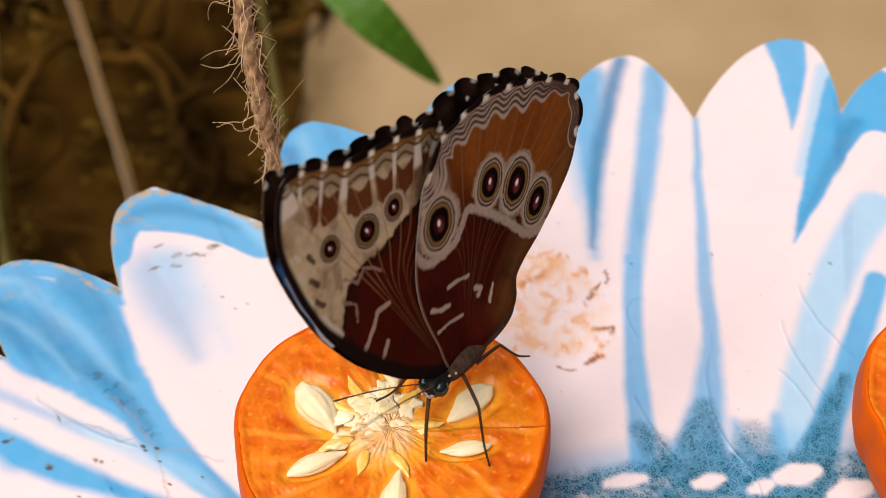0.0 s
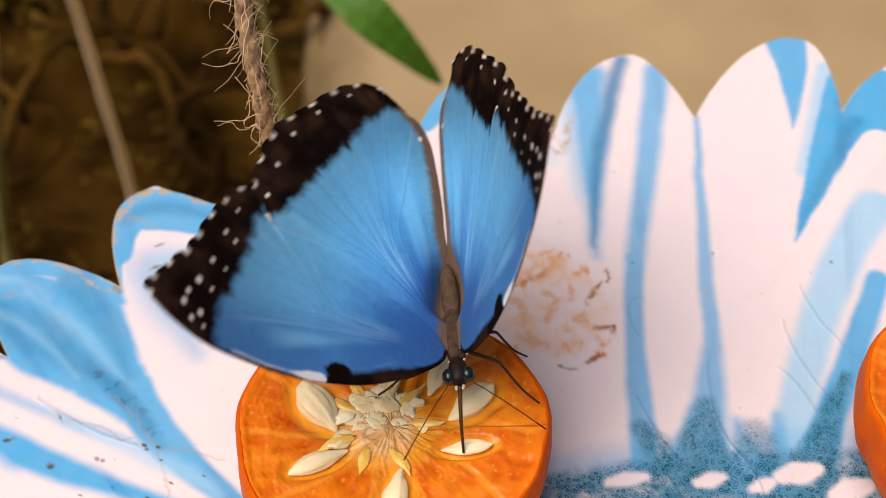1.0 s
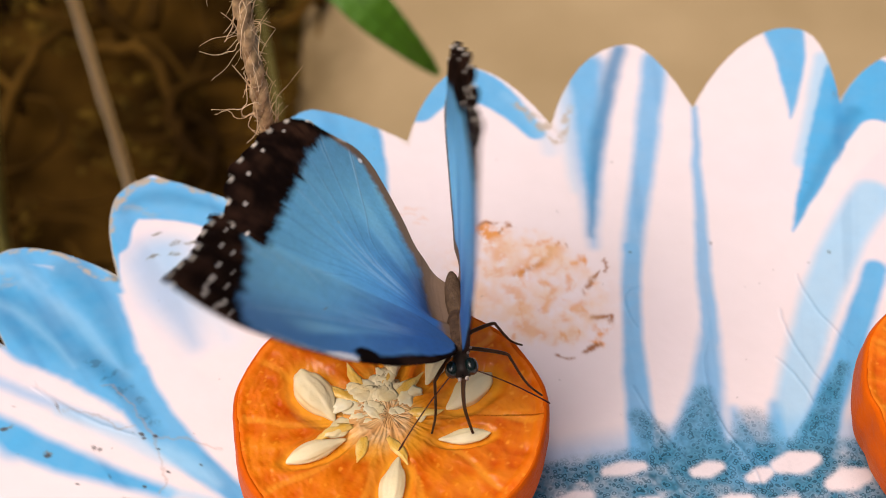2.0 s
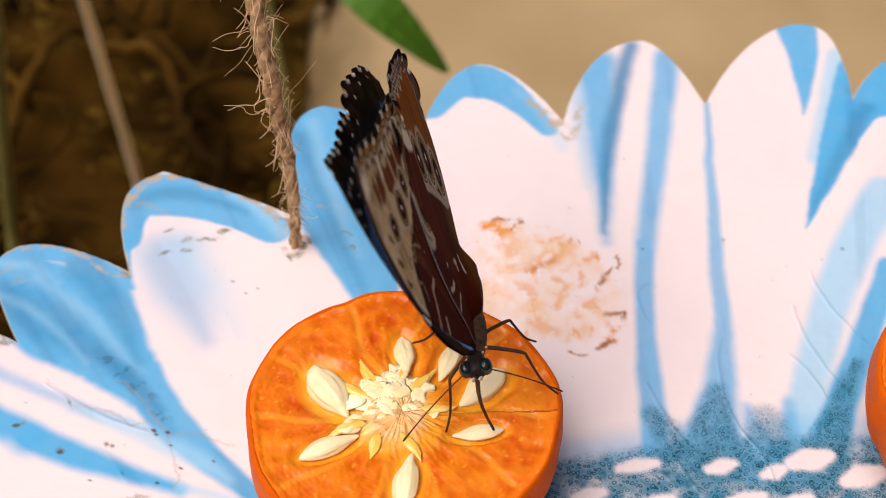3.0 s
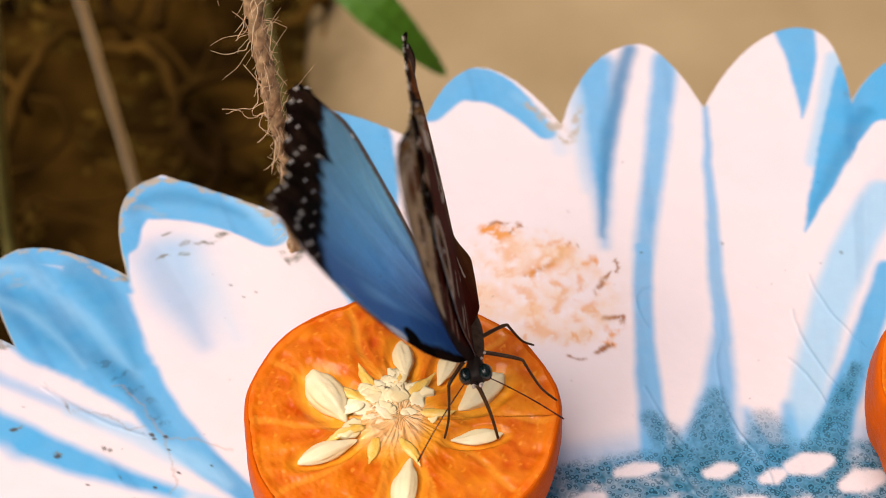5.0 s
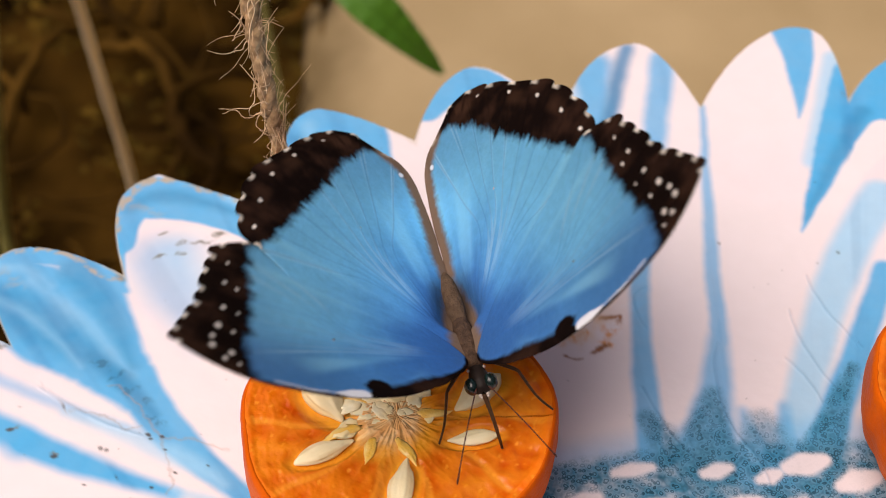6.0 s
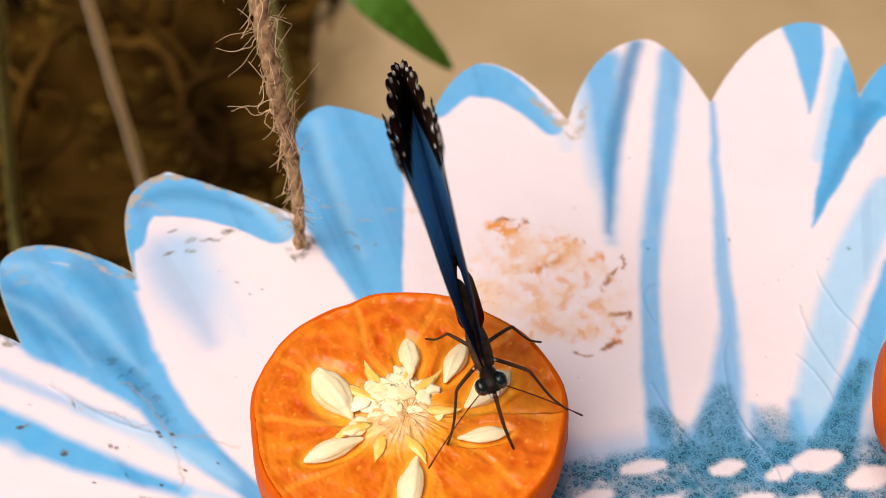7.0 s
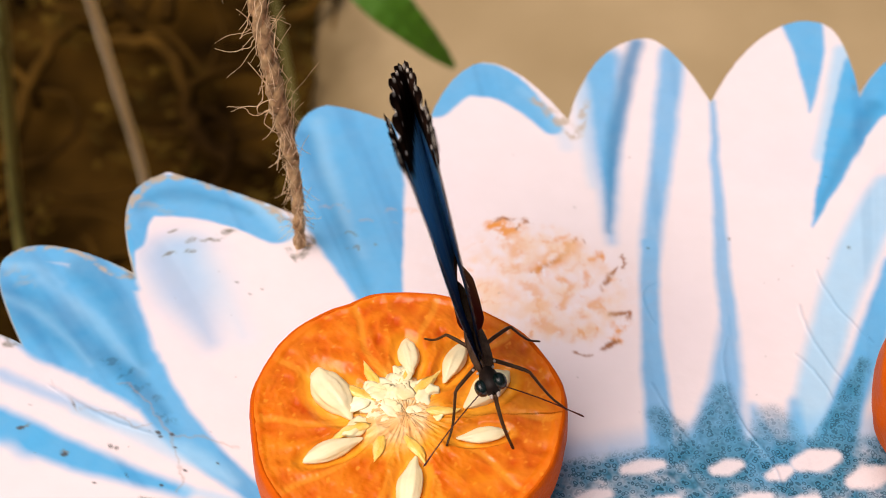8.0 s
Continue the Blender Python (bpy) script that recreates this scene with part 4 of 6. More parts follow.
def mandarin():
    ob = tagged(new("mandarin_half"), "halved orange mandarin with cream seeds, cut face up", "fruit", "mandarin halves")
    ob.location = (FRUIT[0] * MM, FRUIT[1] * MM, TRAY_Z)
    n = 440
    a = np.linspace(0, 2 * np.pi, n, endpoint=False)
    edge = 1 + 0.012 * np.sin(3 * a + 1) + 0.010 * np.sin(5 * a + 0.4) + 0.006 * np.sin(11 * a) - 0.022 * np.exp(-((a - 1.98) / 0.09) ** 2)
    # peel: a bowl from the cut edge down to its base
    prof = [(28.5, 23.8), (28.9, 24.05), (29.35, 23.8), (29.8, 22.6), (30.0, 19.5), (30.1, 16.0), (29.2, 12.0), (27.6, 7.6), (23.4, 3.6), (17.0, 1.2), (9.0, 0.55), (1.0, 0.8)]
    prof = spline(prof, 5, closed=False)
    v = []
    for r, z in prof:
        k = 1 + (edge - 1) * min(1, r / 25)
        dim = 0.10 * wobble(np.cos(a) * r * 0.8, np.sin(a) * r * 0.8 + z, 3)
        v.append(np.stack([(r + dim) * k * np.cos(a), (r + dim) * k * np.sin(a), z + 0.0 * a + (0.15 * np.sin(4 * a) if z > 20 else 0)], -1))
    finish("peel", surface("peel", np.concatenate(v) * MM, rings(n, len(prof))[:, ::-1]), M_PEEL, ob)
    # cut face: wedges of pulp between pale membranes, a pale core
    rr = np.concatenate([[0.01], np.linspace(0.6, 28.9, 170)])
    Rg, Ag = np.meshgrid(rr, a, indexing="ij")
    bounds = np.array([0.0, 0.80, 1.42, 2.02, 2.72, 3.24, 3.86, 4.46, 5.02, 5.66])
    da = np.abs((Ag[..., None] - bounds + 0.05 * np.sin(Rg[..., None] * 0.3) + np.pi) % (2 * np.pi) - np.pi).min(-1) * Rg
    X, Y = Rg * np.cos(Ag), Rg * np.sin(Ag)
    wall = 1 - smoothstep(da + 0.25 * wobble(X * 0.6, Y * 0.6, 2), 0.25, 1.1)
    skin = smoothstep(Rg + 0.6 * wobble(X * 0.3, Y * 0.3, 3), 26.9, 28.2)
    core = 1 - smoothstep(np.hypot(X + 1.6, Y + 0.8) + 1.6 * wobble(X * 0.7, Y * 0.7, 4), 4.0, 8.5)
    halo = 1 - smoothstep(np.hypot(X + 1.6, Y + 0.8) + 2.2 * wobble(X * 0.5, Y * 0.5, 14), 7.0, 12.5)
    veined = smoothstep(wobble(X * 1.1, Y * 1.1, 17), 0.35, 0.6)
    juice = wobble(Rg * 0.35, Ag * 7, 6, 3) * smoothstep(Rg, 5, 17)
    fibre = smoothstep(wobble(Rg * 0.30 + 0.4 * np.sin(Ag * 5), Ag * 9, 8, 3), 0.10, 0.55)
    bead = wobble(X * 1.1, Y * 1.1, 27, 3)
    ridge = (1 - np.abs(np.clip(1.6 * wobble(X * 0.75, Y * 0.75, 61, 3), -1, 1))) ** 2
    Z = CUT - 0.35 + (0.26 * juice + 0.24 * bead) * (1 - core) - 0.12 * wall * (1 - core) + core * (0.2 + 0.35 * ridge) + 0.35 * skin
    pit = np.zeros_like(X)
    for sx, sy, ln, wd, st in SEEDS:
        dx, dy = X - (sx - FRUIT[0]), Y - (sy - FRUIT[1])
        t = radians(st)
        u, w = dx * math.cos(t) + dy * math.sin(t), -dx * math.sin(t) + dy * math.cos(t)
        q = np.hypot(u / (ln * 0.62), w / (wd * 0.75))
        pit = np.maximum(pit, 1 - smoothstep(q, 0.75, 1.25))
    Z = Z - 1.0 * pit
    Z[-1] = CUT - 0.1
    col = np.empty((*X.shape, 4))
    deep, light = np.array([0.58, 0.072, 0.0005]), np.array([0.78, 0.170, 0.001])
    k = np.clip(0.34 + 0.6 * juice + 0.5 * bead, 0, 1)[..., None]
    c = deep * (1 - k) + light * k
    for mask, colour in ((0.35 * fibre * smoothstep(Rg, 6, 12), (0.92, 0.36, 0.012)), (0.42 * wall, (0.93, 0.42, 0.04)), (0.22 * (1 - smoothstep(np.abs(da - 1.2), 0.1, 0.6)) * (1 - core), (0.66, 0.085, 0.001)), (0.65 * pit, (0.94, 0.47, 0.03)), (0.7 * halo, (0.93, 0.47, 0.03)), (0.85 * halo * fibre, (0.95, 0.72, 0.16)), (0.9 * core, (0.93, 0.62, 0.30)), (0.85 * core * smoothstep(ridge, 0.3, 0.9) * smoothstep(Y + 0.3 * X, -5, 1), (0.92, 0.80, 0.48)), (0.55 * core * smoothstep(ridge, 0.6, 1.0) * smoothstep(-Y, 0, 4), (0.94, 0.66, 0.38)), (0.35 * veined * (1 - smoothstep(np.hypot(X + 1.2, Y + 2.0), 2.5, 5)), (0.42, 0.11, 0.04)), (0.75 * skin, (0.78, 0.135, 0.002))):
        c = c * (1 - mask[..., None]) + np.array(colour) * mask[..., None]
    fleck = wobble(X * 1.9 + 0.8 * wobble(X * 0.6, Y * 0.6, 64), Y * 1.9, 63, 2)
    for mask, colour in ((0.55 * smoothstep(fleck, 0.30, 0.62), (0.95, 0.40, 0.035)), (0.45 * smoothstep(-fleck, 0.35, 0.7), (0.55, 0.055, 0.001))):
        mask = mask * (1 - core) * (1 - pit)
        c = c * (1 - mask[..., None]) + np.array(colour) * mask[..., None]
    col[..., :3], col[..., 3] = c, 1
    me = surface("flesh", np.stack([X * edge, Y * edge, Z], -1).reshape(-1, 3) * MM, rings(n, len(rr)), col.reshape(-1, 4))
    grain = np.stack([Rg / 4.2 + 0.45 * wobble(X * 0.3, Y * 0.3, 62), Ag * 7.5 + 0.35 * wobble(X * 0.25, Y * 0.25, 65), core], -1)
    me.attributes.new("grain", "FLOAT_VECTOR", "POINT").data.foreach_set("vector", grain.astype(np.float32).ravel())
    finish("flesh", me, M_FLESH, ob)
    # torn cream pith round the core, and tongues of membrane that run out between the seeds
    r = random.Random(3)
    bm = bmesh.new()
    for i in range(46):
        t, q = r.gauss(1.9, 0.95), r.uniform(2.2, 8.4)
        s = r.uniform(1.4, 3.1) * (1.0 if q > 3.5 else 0.7)
        m = Matrix.Translation(Vector((-1.6 + q * math.cos(t), -0.2 + q * math.sin(t), CUT - 0.20 - 0.03 * q)) * MM) @ Euler((r.uniform(-0.25, 0.25), r.uniform(-0.25, 0.12), t + r.uniform(-0.9, 0.9))).to_matrix().to_4x4() @ Matrix.Diagonal((s * r.uniform(0.9, 1.4) * MM, s * 0.75 * MM, s * 0.20 * MM, 1))
        g = bmesh.ops.create_icosphere(bm, subdivisions=3, radius=1.0)
        for v in g["verts"]:
            v.co *= 1 + 0.55 * noise.noise(v.co * 1.5 + Vector((i * 3.1, 0, 0))) + 0.22 * noise.noise(v.co * 4.5 + Vector((0, i * 2.3, 0)))
        bmesh.ops.transform(bm, matrix=m, verts=g["verts"])
    tagged(part("pith", bm, M_PITH, ob, "cream torn pith"), kind="stuff")
    for i, (t, far) in enumerate(((2.55, 16.0), (2.05, 15.0), (1.40, 12.5), (0.95, 13.0), (0.15, 12.0), (3.55, 13.5), (4.3, 11.0), (5.15, 12.0))):
        bm = bmesh.new()
        bmesh.ops.create_icosphere(bm, subdivisions=3, radius=1.0)
        for v in bm.verts:
            x = v.co.x
            thin = 1 - 0.75 * max(0.0, x)
            v.co = Vector((x, v.co.y * thin + 0.35 * math.sin(1.9 * x + i), v.co.z * thin))
            v.co *= 1 + 0.35 * noise.noise(v.co * 2.2 + Vector((i * 4.0, 1.0, 0)))
            v.co = Vector((v.co.x * (far - 5.0) * 0.5, v.co.y * 1.15, v.co.z * 0.55)) * MM
        tongue = part("membrane", bm, M_MEMBRANE, ob, "yellow wet membrane")
        mid = (far + 5.0) / 2
        tongue.location = ((-1.6 + mid * math.cos(t)) * MM, (-0.6 + mid * math.sin(t)) * MM, (CUT - 0.25) * MM)
        tongue.rotation_euler = (0, 0.02, t)
    # seeds
    for i, (sx, sy, ln, wd, st) in enumerate(SEEDS):
        bm = bmesh.new()
        bmesh.ops.create_uvsphere(bm, u_segments=36, v_segments=22, radius=1.0)
        for v in bm.verts:
            x = v.co.x
            taper = 1 - 0.52 * smoothstep(np.array(x), -0.1, 1.0).item() ** 1.2 - 0.12 * smoothstep(np.array(-x), 0.3, 1.0).item()
            ridge = 1 + 0.05 * math.sin(6 * math.atan2(v.co.z, v.co.y) + i) + 0.025 * math.sin(13 * math.atan2(v.co.z, v.co.y) + 2 * x)
            v.co = Vector((x, v.co.y * taper * ridge + 0.06 * math.sin(2.2 * x + i), v.co.z * taper * ridge))
            v.co *= 1 + 0.11 * noise.noise(v.co * 2.0 + Vector((i * 5.0, 0, 0)))
            v.co = Vector((v.co.x * ln * 0.49, v.co.y * wd * 0.48, v.co.z * wd * 0.30)) * MM
        t = radians(st)
        s = part("seed", bm, M_SEED, ob)
        s.location = ((sx - FRUIT[0]) * MM, (sy - FRUIT[1]) * MM, (CUT - 0.45) * MM)
        s.rotation_euler = (0.12 * math.sin(i * 2.1), 0.10 * math.cos(i * 1.3), t + (math.pi if (sx - FRUIT[0]) * math.cos(t) + (sy - FRUIT[1]) * math.sin(t) > 0 else 0))
    return ob


# ---- butterfly ----
FORE = [(6.0, 1.1), (14.9, 6.7), (20.4, 12.4), (24.9, 17.8), (28.4, 23.4), (31.9, 30.6), (34.9, 41.2), (35.7, 50.7), (31.7, 59.6), (23.6, 58.1), (16.9, 54.9), (7.9, 53.4), (1.7, 51.3), (-3.1, 49.8), (-8.6, 43.3), (-6.6, 35.0), (-3.9, 21.9), (-0.1, 7.9)]
HIND = [(3.9, 0.5), (6.2, 9.2), (7.7, 18.4), (7.1, 26.2), (3.5, 34.6), (-1.6, 42.5), (-8.4, 47.2), (-22.1, 45.7), (-33.9, 40.3), (-44.2, 33.5), (-49.8, 27.2), (-47.8, 17.9), (-44.1, 12.6), (-37.4, 9.4), (-29.2, 6.6), (-20.0, 3.9), (-13.5, -2.9), (-6.2, -1.2)]
# centre and radius of the eyespots on the under side
FORE_SPOTS = [(25.7, 43.0, 2.7), (17.2, 40.8, 3.5), (10.2, 41.0, 2.8)]
HIND_SPOTS = [(-2.0, 31.6, 5.5), (-17.6, 28.6, 4.9), (-25.2, 22.2, 5.6), (-30.2, 13.8, 5.2)]
# where the veins meet the margin
FORE_NODES = [(32.5, 55.5), (28.5, 56.9), (23.6, 56.1), (18.6, 54.2), (13.0, 52.7), (6.8, 51.8), (1.2, 50.3), (-4.0, 48.0), (-8.3, 43.6)]
HIND_NODES = [(-0.5, 43.6), (-7.5, 47.4), (-14.0, 47.2), (-21.0, 45.8), (-28.0, 43.0), (-34.5, 39.7), (-41.0, 35.8), (-46.8, 31.2), (-51.0, 25.6), (-49.3, 17.0)]
FORE_DOTS = [(2.2, 48.3, 0.45), (8.9, 49.4, 0.6), (17.1, 50.5, 0.7), (23.3, 52.0, 0.85), (26.9, 53.3, 0.7), (29.6, 53.6, 0.85), (9.8, 47.3, 0.5), (17.5, 47.9, 0.45), (23.7, 49.4, 0.5), (30.1, 50.4, 0.75), (32.2, 51.7, 0.7), (32.6, 49.3, 0.45)]
HIND_DOTS = [(-42.4, 32.4, 0.5), (-32.8, 38.1, 0.55), (-23.9, 42.0, 0.6), (-14.4, 43.5, 0.65), (-6.4, 43.8, 0.55)]


def mix(c, mask, colour):
    return c * (1 - mask[..., None]) + np.array(colour) * mask[..., None]


def nearest(U, V, line):
    """Distance to a line and the place along it, in mm."""
    line = np.asarray(line, dtype=float)
    s = np.concatenate([[0], np.cumsum(np.hypot(*np.diff(line, axis=0).T))])
    best, place = np.full(U.shape, 1e9), np.zeros(U.shape)
    for a, b, q in zip(line, line[1:], s):
        e = b - a
        k = np.clip(((U - a[0]) * e[0] + (V - a[1]) * e[1]) / (e @ e + 1e-12), 0, 1)
        d = np.hypot(U - a[0] - k * e[0], V - a[1] - k * e[1])
        near = d < best
        best, place = np.where(near, d, best), np.where(near, q + k * np.hypot(*e), place)
    return best, place


def veins(U, V, ends, origin, width, fork):
    """Cover of the veins that run from the wing's base, fork at the cell and end at the margin."""
    out = np.zeros(U.shape)
    hub = np.array(fork)
    for i, (x, y) in enumerate(ends):
        way = spline([origin, hub + 0.16 * (np.array([x, y]) - hub) * (1 + 0.3 * math.sin(i * 2.3)), (hub + np.array([x, y])) / 2 + np.array([0.6 * math.sin(i), 0.4]), (x, y)], 6, closed=False)
        d, along = nearest(U, V, way)
        out = np.maximum(out, 1 - smoothstep(d, width * 0.35, width))
    return out


def eyespots(c, U, V, spots, origin, strong):
    rough = 0.05 * wobble(U * 1.1, V * 1.1, 61)
    for x, y, r in spots:
        t = math.atan2(y - origin[1], x - origin[0])
        u, w = (U - x) * math.cos(t) + (V - y) * math.sin(t), -(U - x) * math.sin(t) + (V - y) * math.cos(t)
        q = np.hypot(u / 1.05, w / 0.96) / r + rough
        for r0, colour in ((1.0, (0.44, 0.35, 0.26)), (0.88, (0.030, 0.013, 0.008)), (0.80, (0.40, 0.31, 0.22) if strong else (0.30, 0.21, 0.11)), (0.73, (0.030, 0.013, 0.007)), (0.67, (0.24, 0.135, 0.042)), (0.56, (0.006, 0.003, 0.003)), (0.30, (0.050, 0.004, 0.006))):
            c = mix(c, 1 - smoothstep(q, r0 - 0.04, r0 + 0.04), colour)
        c = mix(c, 0.7 * (1 - smoothstep(np.hypot(u / 1.2 + 0.10 * r, w - 0.05 * r) / r, 0.10, 0.22)), (0.20, 0.045, 0.040))
        c = mix(c, 1 - smoothstep(np.hypot(u / 1.5 - 0.03 * r, w) / r, 0.05, 0.11), (0.88, 0.85, 0.84))
    return c


def strokes(c, U, V, lines, colour, strength):
    """Short ragged marks: each a line of points and a half width."""
    rag = 0.30 * wobble(U * 1.5, V * 1.5, 45)
    for line, w in lines:
        d, _ = nearest(U, V, line)
        c = mix(c, strength * (1 - smoothstep(d + rag, w * 0.5, w * 1.1)), colour)
    return c


def wing_mesh(kind, side):
    """A wing as two painted sheets, joined at a scalloped rim. side: 1 left, -1 right."""
    fore = kind == "fore"
    ctrl = FORE if fore else HIND
    first, last = (8, 14) if fore else (5, 11)
    per = 32
    line = spline(ctrl, per)
    margin = line[first * per:last * per + 1]
    costa = line[:8 * per + 1] if fore else line[:5 * per + 1]
    N = len(line)
    T = np.roll(line, -1, 0) - np.roll(line, 1, 0)
    nrm = np.stack([-T[:, 1], T[:, 0]], 1) / (np.hypot(*T.T)[:, None] + 1e-9)
    nodes = FORE_NODES if fore else HIND_NODES
    _, knot = nearest(np.array([p[0] for p in nodes], dtype=float), np.array([p[1] for p in nodes], dtype=float), margin)
    knot = np.maximum.accumulate(knot + 1e-3 * np.arange(len(knot)))
    idx = np.arange(N)
    on = smoothstep(idx, first * per - 4, first * per + 6) * (1 - smoothstep(idx, last * per - 6, last * per + 4))
    _, rim_place = nearest(line[:, 0], line[:, 1], margin)
    phase = np.interp(rim_place, knot, np.arange(len(knot)))
    lobe = np.abs(np.sin(np.pi * phase)) ** 0.5 * (0.85 + 0.25 * np.sin(phase * 2.1 + 1))
    centre = np.array([15.0, 30.0]) if fore else np.array([-20.0, 23.0])
    sgn = np.sign(((line - centre) * nrm).sum(1).mean())
    rim = line + sgn * nrm * (on * (lobe * 1.15 - 0.55))[:, None]
    inner_edge = line[last * per:]
    g = np.concatenate([[0.01], np.linspace(0.04, 1.0, 124)])
    U = centre[0] + g[:, None] * (rim[None, :, 0] - centre[0])
    V = centre[1] + g[:, None] * (rim[None, :, 1] - centre[1])
    d, place = nearest(U, V, margin[::3])
    dc, _ = nearest(U, V, costa[::4])
    di, _ = nearest(U, V, inner_edge[::4])
    base = (5.0, 1.0) if fore else (0.0, 1.0)
    rho = np.hypot(U - base[0], V - base[1])
    ang = np.arctan2(V - base[1], U - base[0])
    grain = wobble(U * 1.6, V * 1.6, 31)
    fleck = wobble(U * 4.0, V * 4.0, 30, 2)
    broad = wobble(U * 0.16, V * 0.16, 32)
    ray = wobble(ang * 34, rho * 0.05, 33, 3)
    fork = (13.5, 20.0) if fore else (-6.0, 14.0)
    vein = veins(U, V, nodes, base, 0.26, fork)
    number = np.interp(place, knot, np.arange(len(knot)))
    cell = (number % 1) - 0.5
    rib = smoothstep(np.abs(cell), 0.36, 0.5)

    # upper side: structural blue with its sheen painted in, dark border with pale dots
    # iridescent light put into the colour: bright mid-wing, dark by body and costa
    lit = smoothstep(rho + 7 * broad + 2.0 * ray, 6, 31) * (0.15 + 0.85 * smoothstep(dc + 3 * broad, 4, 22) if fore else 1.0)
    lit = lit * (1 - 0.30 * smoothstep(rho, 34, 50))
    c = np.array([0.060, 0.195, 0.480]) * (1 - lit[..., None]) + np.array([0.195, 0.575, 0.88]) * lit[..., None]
    c = c * (1 + 0.05 * ray + 0.07 * grain + 0.05 * fleck + 0.10 * broad)[..., None]
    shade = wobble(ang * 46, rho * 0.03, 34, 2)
    # painted sheen: bright rays in place of reflected light
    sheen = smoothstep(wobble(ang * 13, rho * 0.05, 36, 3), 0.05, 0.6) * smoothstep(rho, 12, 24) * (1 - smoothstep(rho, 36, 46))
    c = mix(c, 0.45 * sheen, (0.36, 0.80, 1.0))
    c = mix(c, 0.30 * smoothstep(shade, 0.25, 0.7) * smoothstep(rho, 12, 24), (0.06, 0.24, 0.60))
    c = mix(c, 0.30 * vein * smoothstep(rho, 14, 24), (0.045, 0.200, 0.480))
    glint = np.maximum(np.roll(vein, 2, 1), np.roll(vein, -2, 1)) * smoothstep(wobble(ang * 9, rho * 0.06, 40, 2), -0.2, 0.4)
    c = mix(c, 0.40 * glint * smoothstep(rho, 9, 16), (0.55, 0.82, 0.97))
    if fore:
        edge = np.interp(U, [-9, -3.3, 1.7, 8.2, 15, 22.5, 25, 30, 36], [43.0, 43.2, 44.4, 44.6, 45.0, 46.4, 47.2, 47.6, 47.6])
        over = V - edge
    else:
        bound, _ = nearest(U, V, [(-50, 15.5), (-47.1, 20.3), (-44.9, 23.5), (-36.9, 27.9), (-29.2, 30.4), (-23.1, 32.8), (-17.2, 35.3), (-9.2, 38.2), (-4.4, 40.2), (6, 45.0)])
        inside = smoothstep(np.interp(U, [-50, -47.1, -44.9, -36.9, -29.2, -23.1, -17.2, -9.2, -4.4, 6], [14, 20.3, 23.5, 27.9, 30.4, 32.8, 35.3, 38.2, 40.2, 45.0]) - V, -0.01, 0.01)
        over = bound * (1 - 2 * inside)
    teeth = 1.3 * rib * (1.0 if fore else 1 - smoothstep(U, -14, -6)) * (0.6 + 0.5 * np.sin(number * 3.0)) + 0.9 * wobble(ang * 60, rho * 0.03, 37, 3) + 0.6 * grain + 0.3 * fleck
    black = smoothstep(over + teeth, -1.3, 1.2)
    rim_dark = 1 - smoothstep(dc + 0.3 * grain, 0.5 + 1.3 * smoothstep(V, 3, 14) * (1 - smoothstep(V, 24.5, 26.5)), 1.0 + 2.4 * smoothstep(V, 3, 14) * (1 - smoothstep(V, 24.5, 26.5))) if fore else np.zeros(U.shape)
    bar = np.zeros(U.shape)
    if fore:
        bar = 1 - smoothstep(np.hypot(((U - 25.4) * 0.47 + (V - 23.2) * 0.88) / 3.3, ((U - 25.4) * 0.88 - (V - 23.2) * 0.47) / 2.0) + 0.22 * grain, 0.8, 1.15)
    black = np.maximum(np.maximum(black, rim_dark), bar)
    c = mix(c, black, (0.0065, 0.0038, 0.0032))
    smoke = black * smoothstep(wobble(U * 0.35, V * 0.35, 38) + 0.3 * ray, -0.2, 0.6)
    c = mix(c, 0.65 * smoke, (0.040, 0.019, 0.012))
    c = mix(c, 0.35 * black * vein, (0.002, 0.0015, 0.0015))
    shine = 1 - black
    if fore:
        streak, along = nearest(U, V, [(28.9, 26.6), (30.6, 30.1), (33.0, 37.1), (34.0, 43.5)])
        pale = 1 - smoothstep(streak + 0.15 * grain, 0.05 + 0.70 * (1 - smoothstep(along, 2.5, 6.5)), 0.22 + 0.95 * (1 - smoothstep(along, 2.5, 7.5)))
        c = mix(c, 0.95 * pale, (0.76, 0.77, 0.80))
        shine = shine * (1 - pale)
        brown = (1 - smoothstep(dc, 0.15, 0.5)) * smoothstep(V, 26, 30)
        c = mix(c, 0.55 * brown, (0.13, 0.085, 0.055))
    else:
        fold = 1 - smoothstep(di + 0.5 * grain + 0.3 * ray, 1.6, 3.8)
        fold = np.maximum(fold, 1 - smoothstep(V + 0.6 * grain, 2.5, 5.0))
        c = mix(c, fold, (0.170, 0.115, 0.080))
        c = mix(c, 0.5 * fold * smoothstep(ray, 0.0, 0.6), (0.080, 0.050, 0.034))
        shine = shine * (1 - fold)
        c = mix(c, 1 - smoothstep(np.hypot((U + 42.8) * 0.8, V - 14.7), 0.35, 0.7), (0.72, 0.76, 0.82))
        c = mix(c, 0.40 * black * (1 - smoothstep(np.abs(d - 3.4), 0.5, 2.4)) * smoothstep(wobble(number * 2.2, d * 0.1, 49, 2), -0.1, 0.5) * (1 - rib), (0.075, 0.036, 0.020))
    for x, y, r in FORE_DOTS if fore else HIND_DOTS:
        c = mix(c, 0.92 * (1 if fore else black) * (1 - smoothstep(np.hypot(U - x, (V - y) * 1.15) + 0.12 * grain, r * 0.50, r * 1.0)), (0.76, 0.69, 0.62))
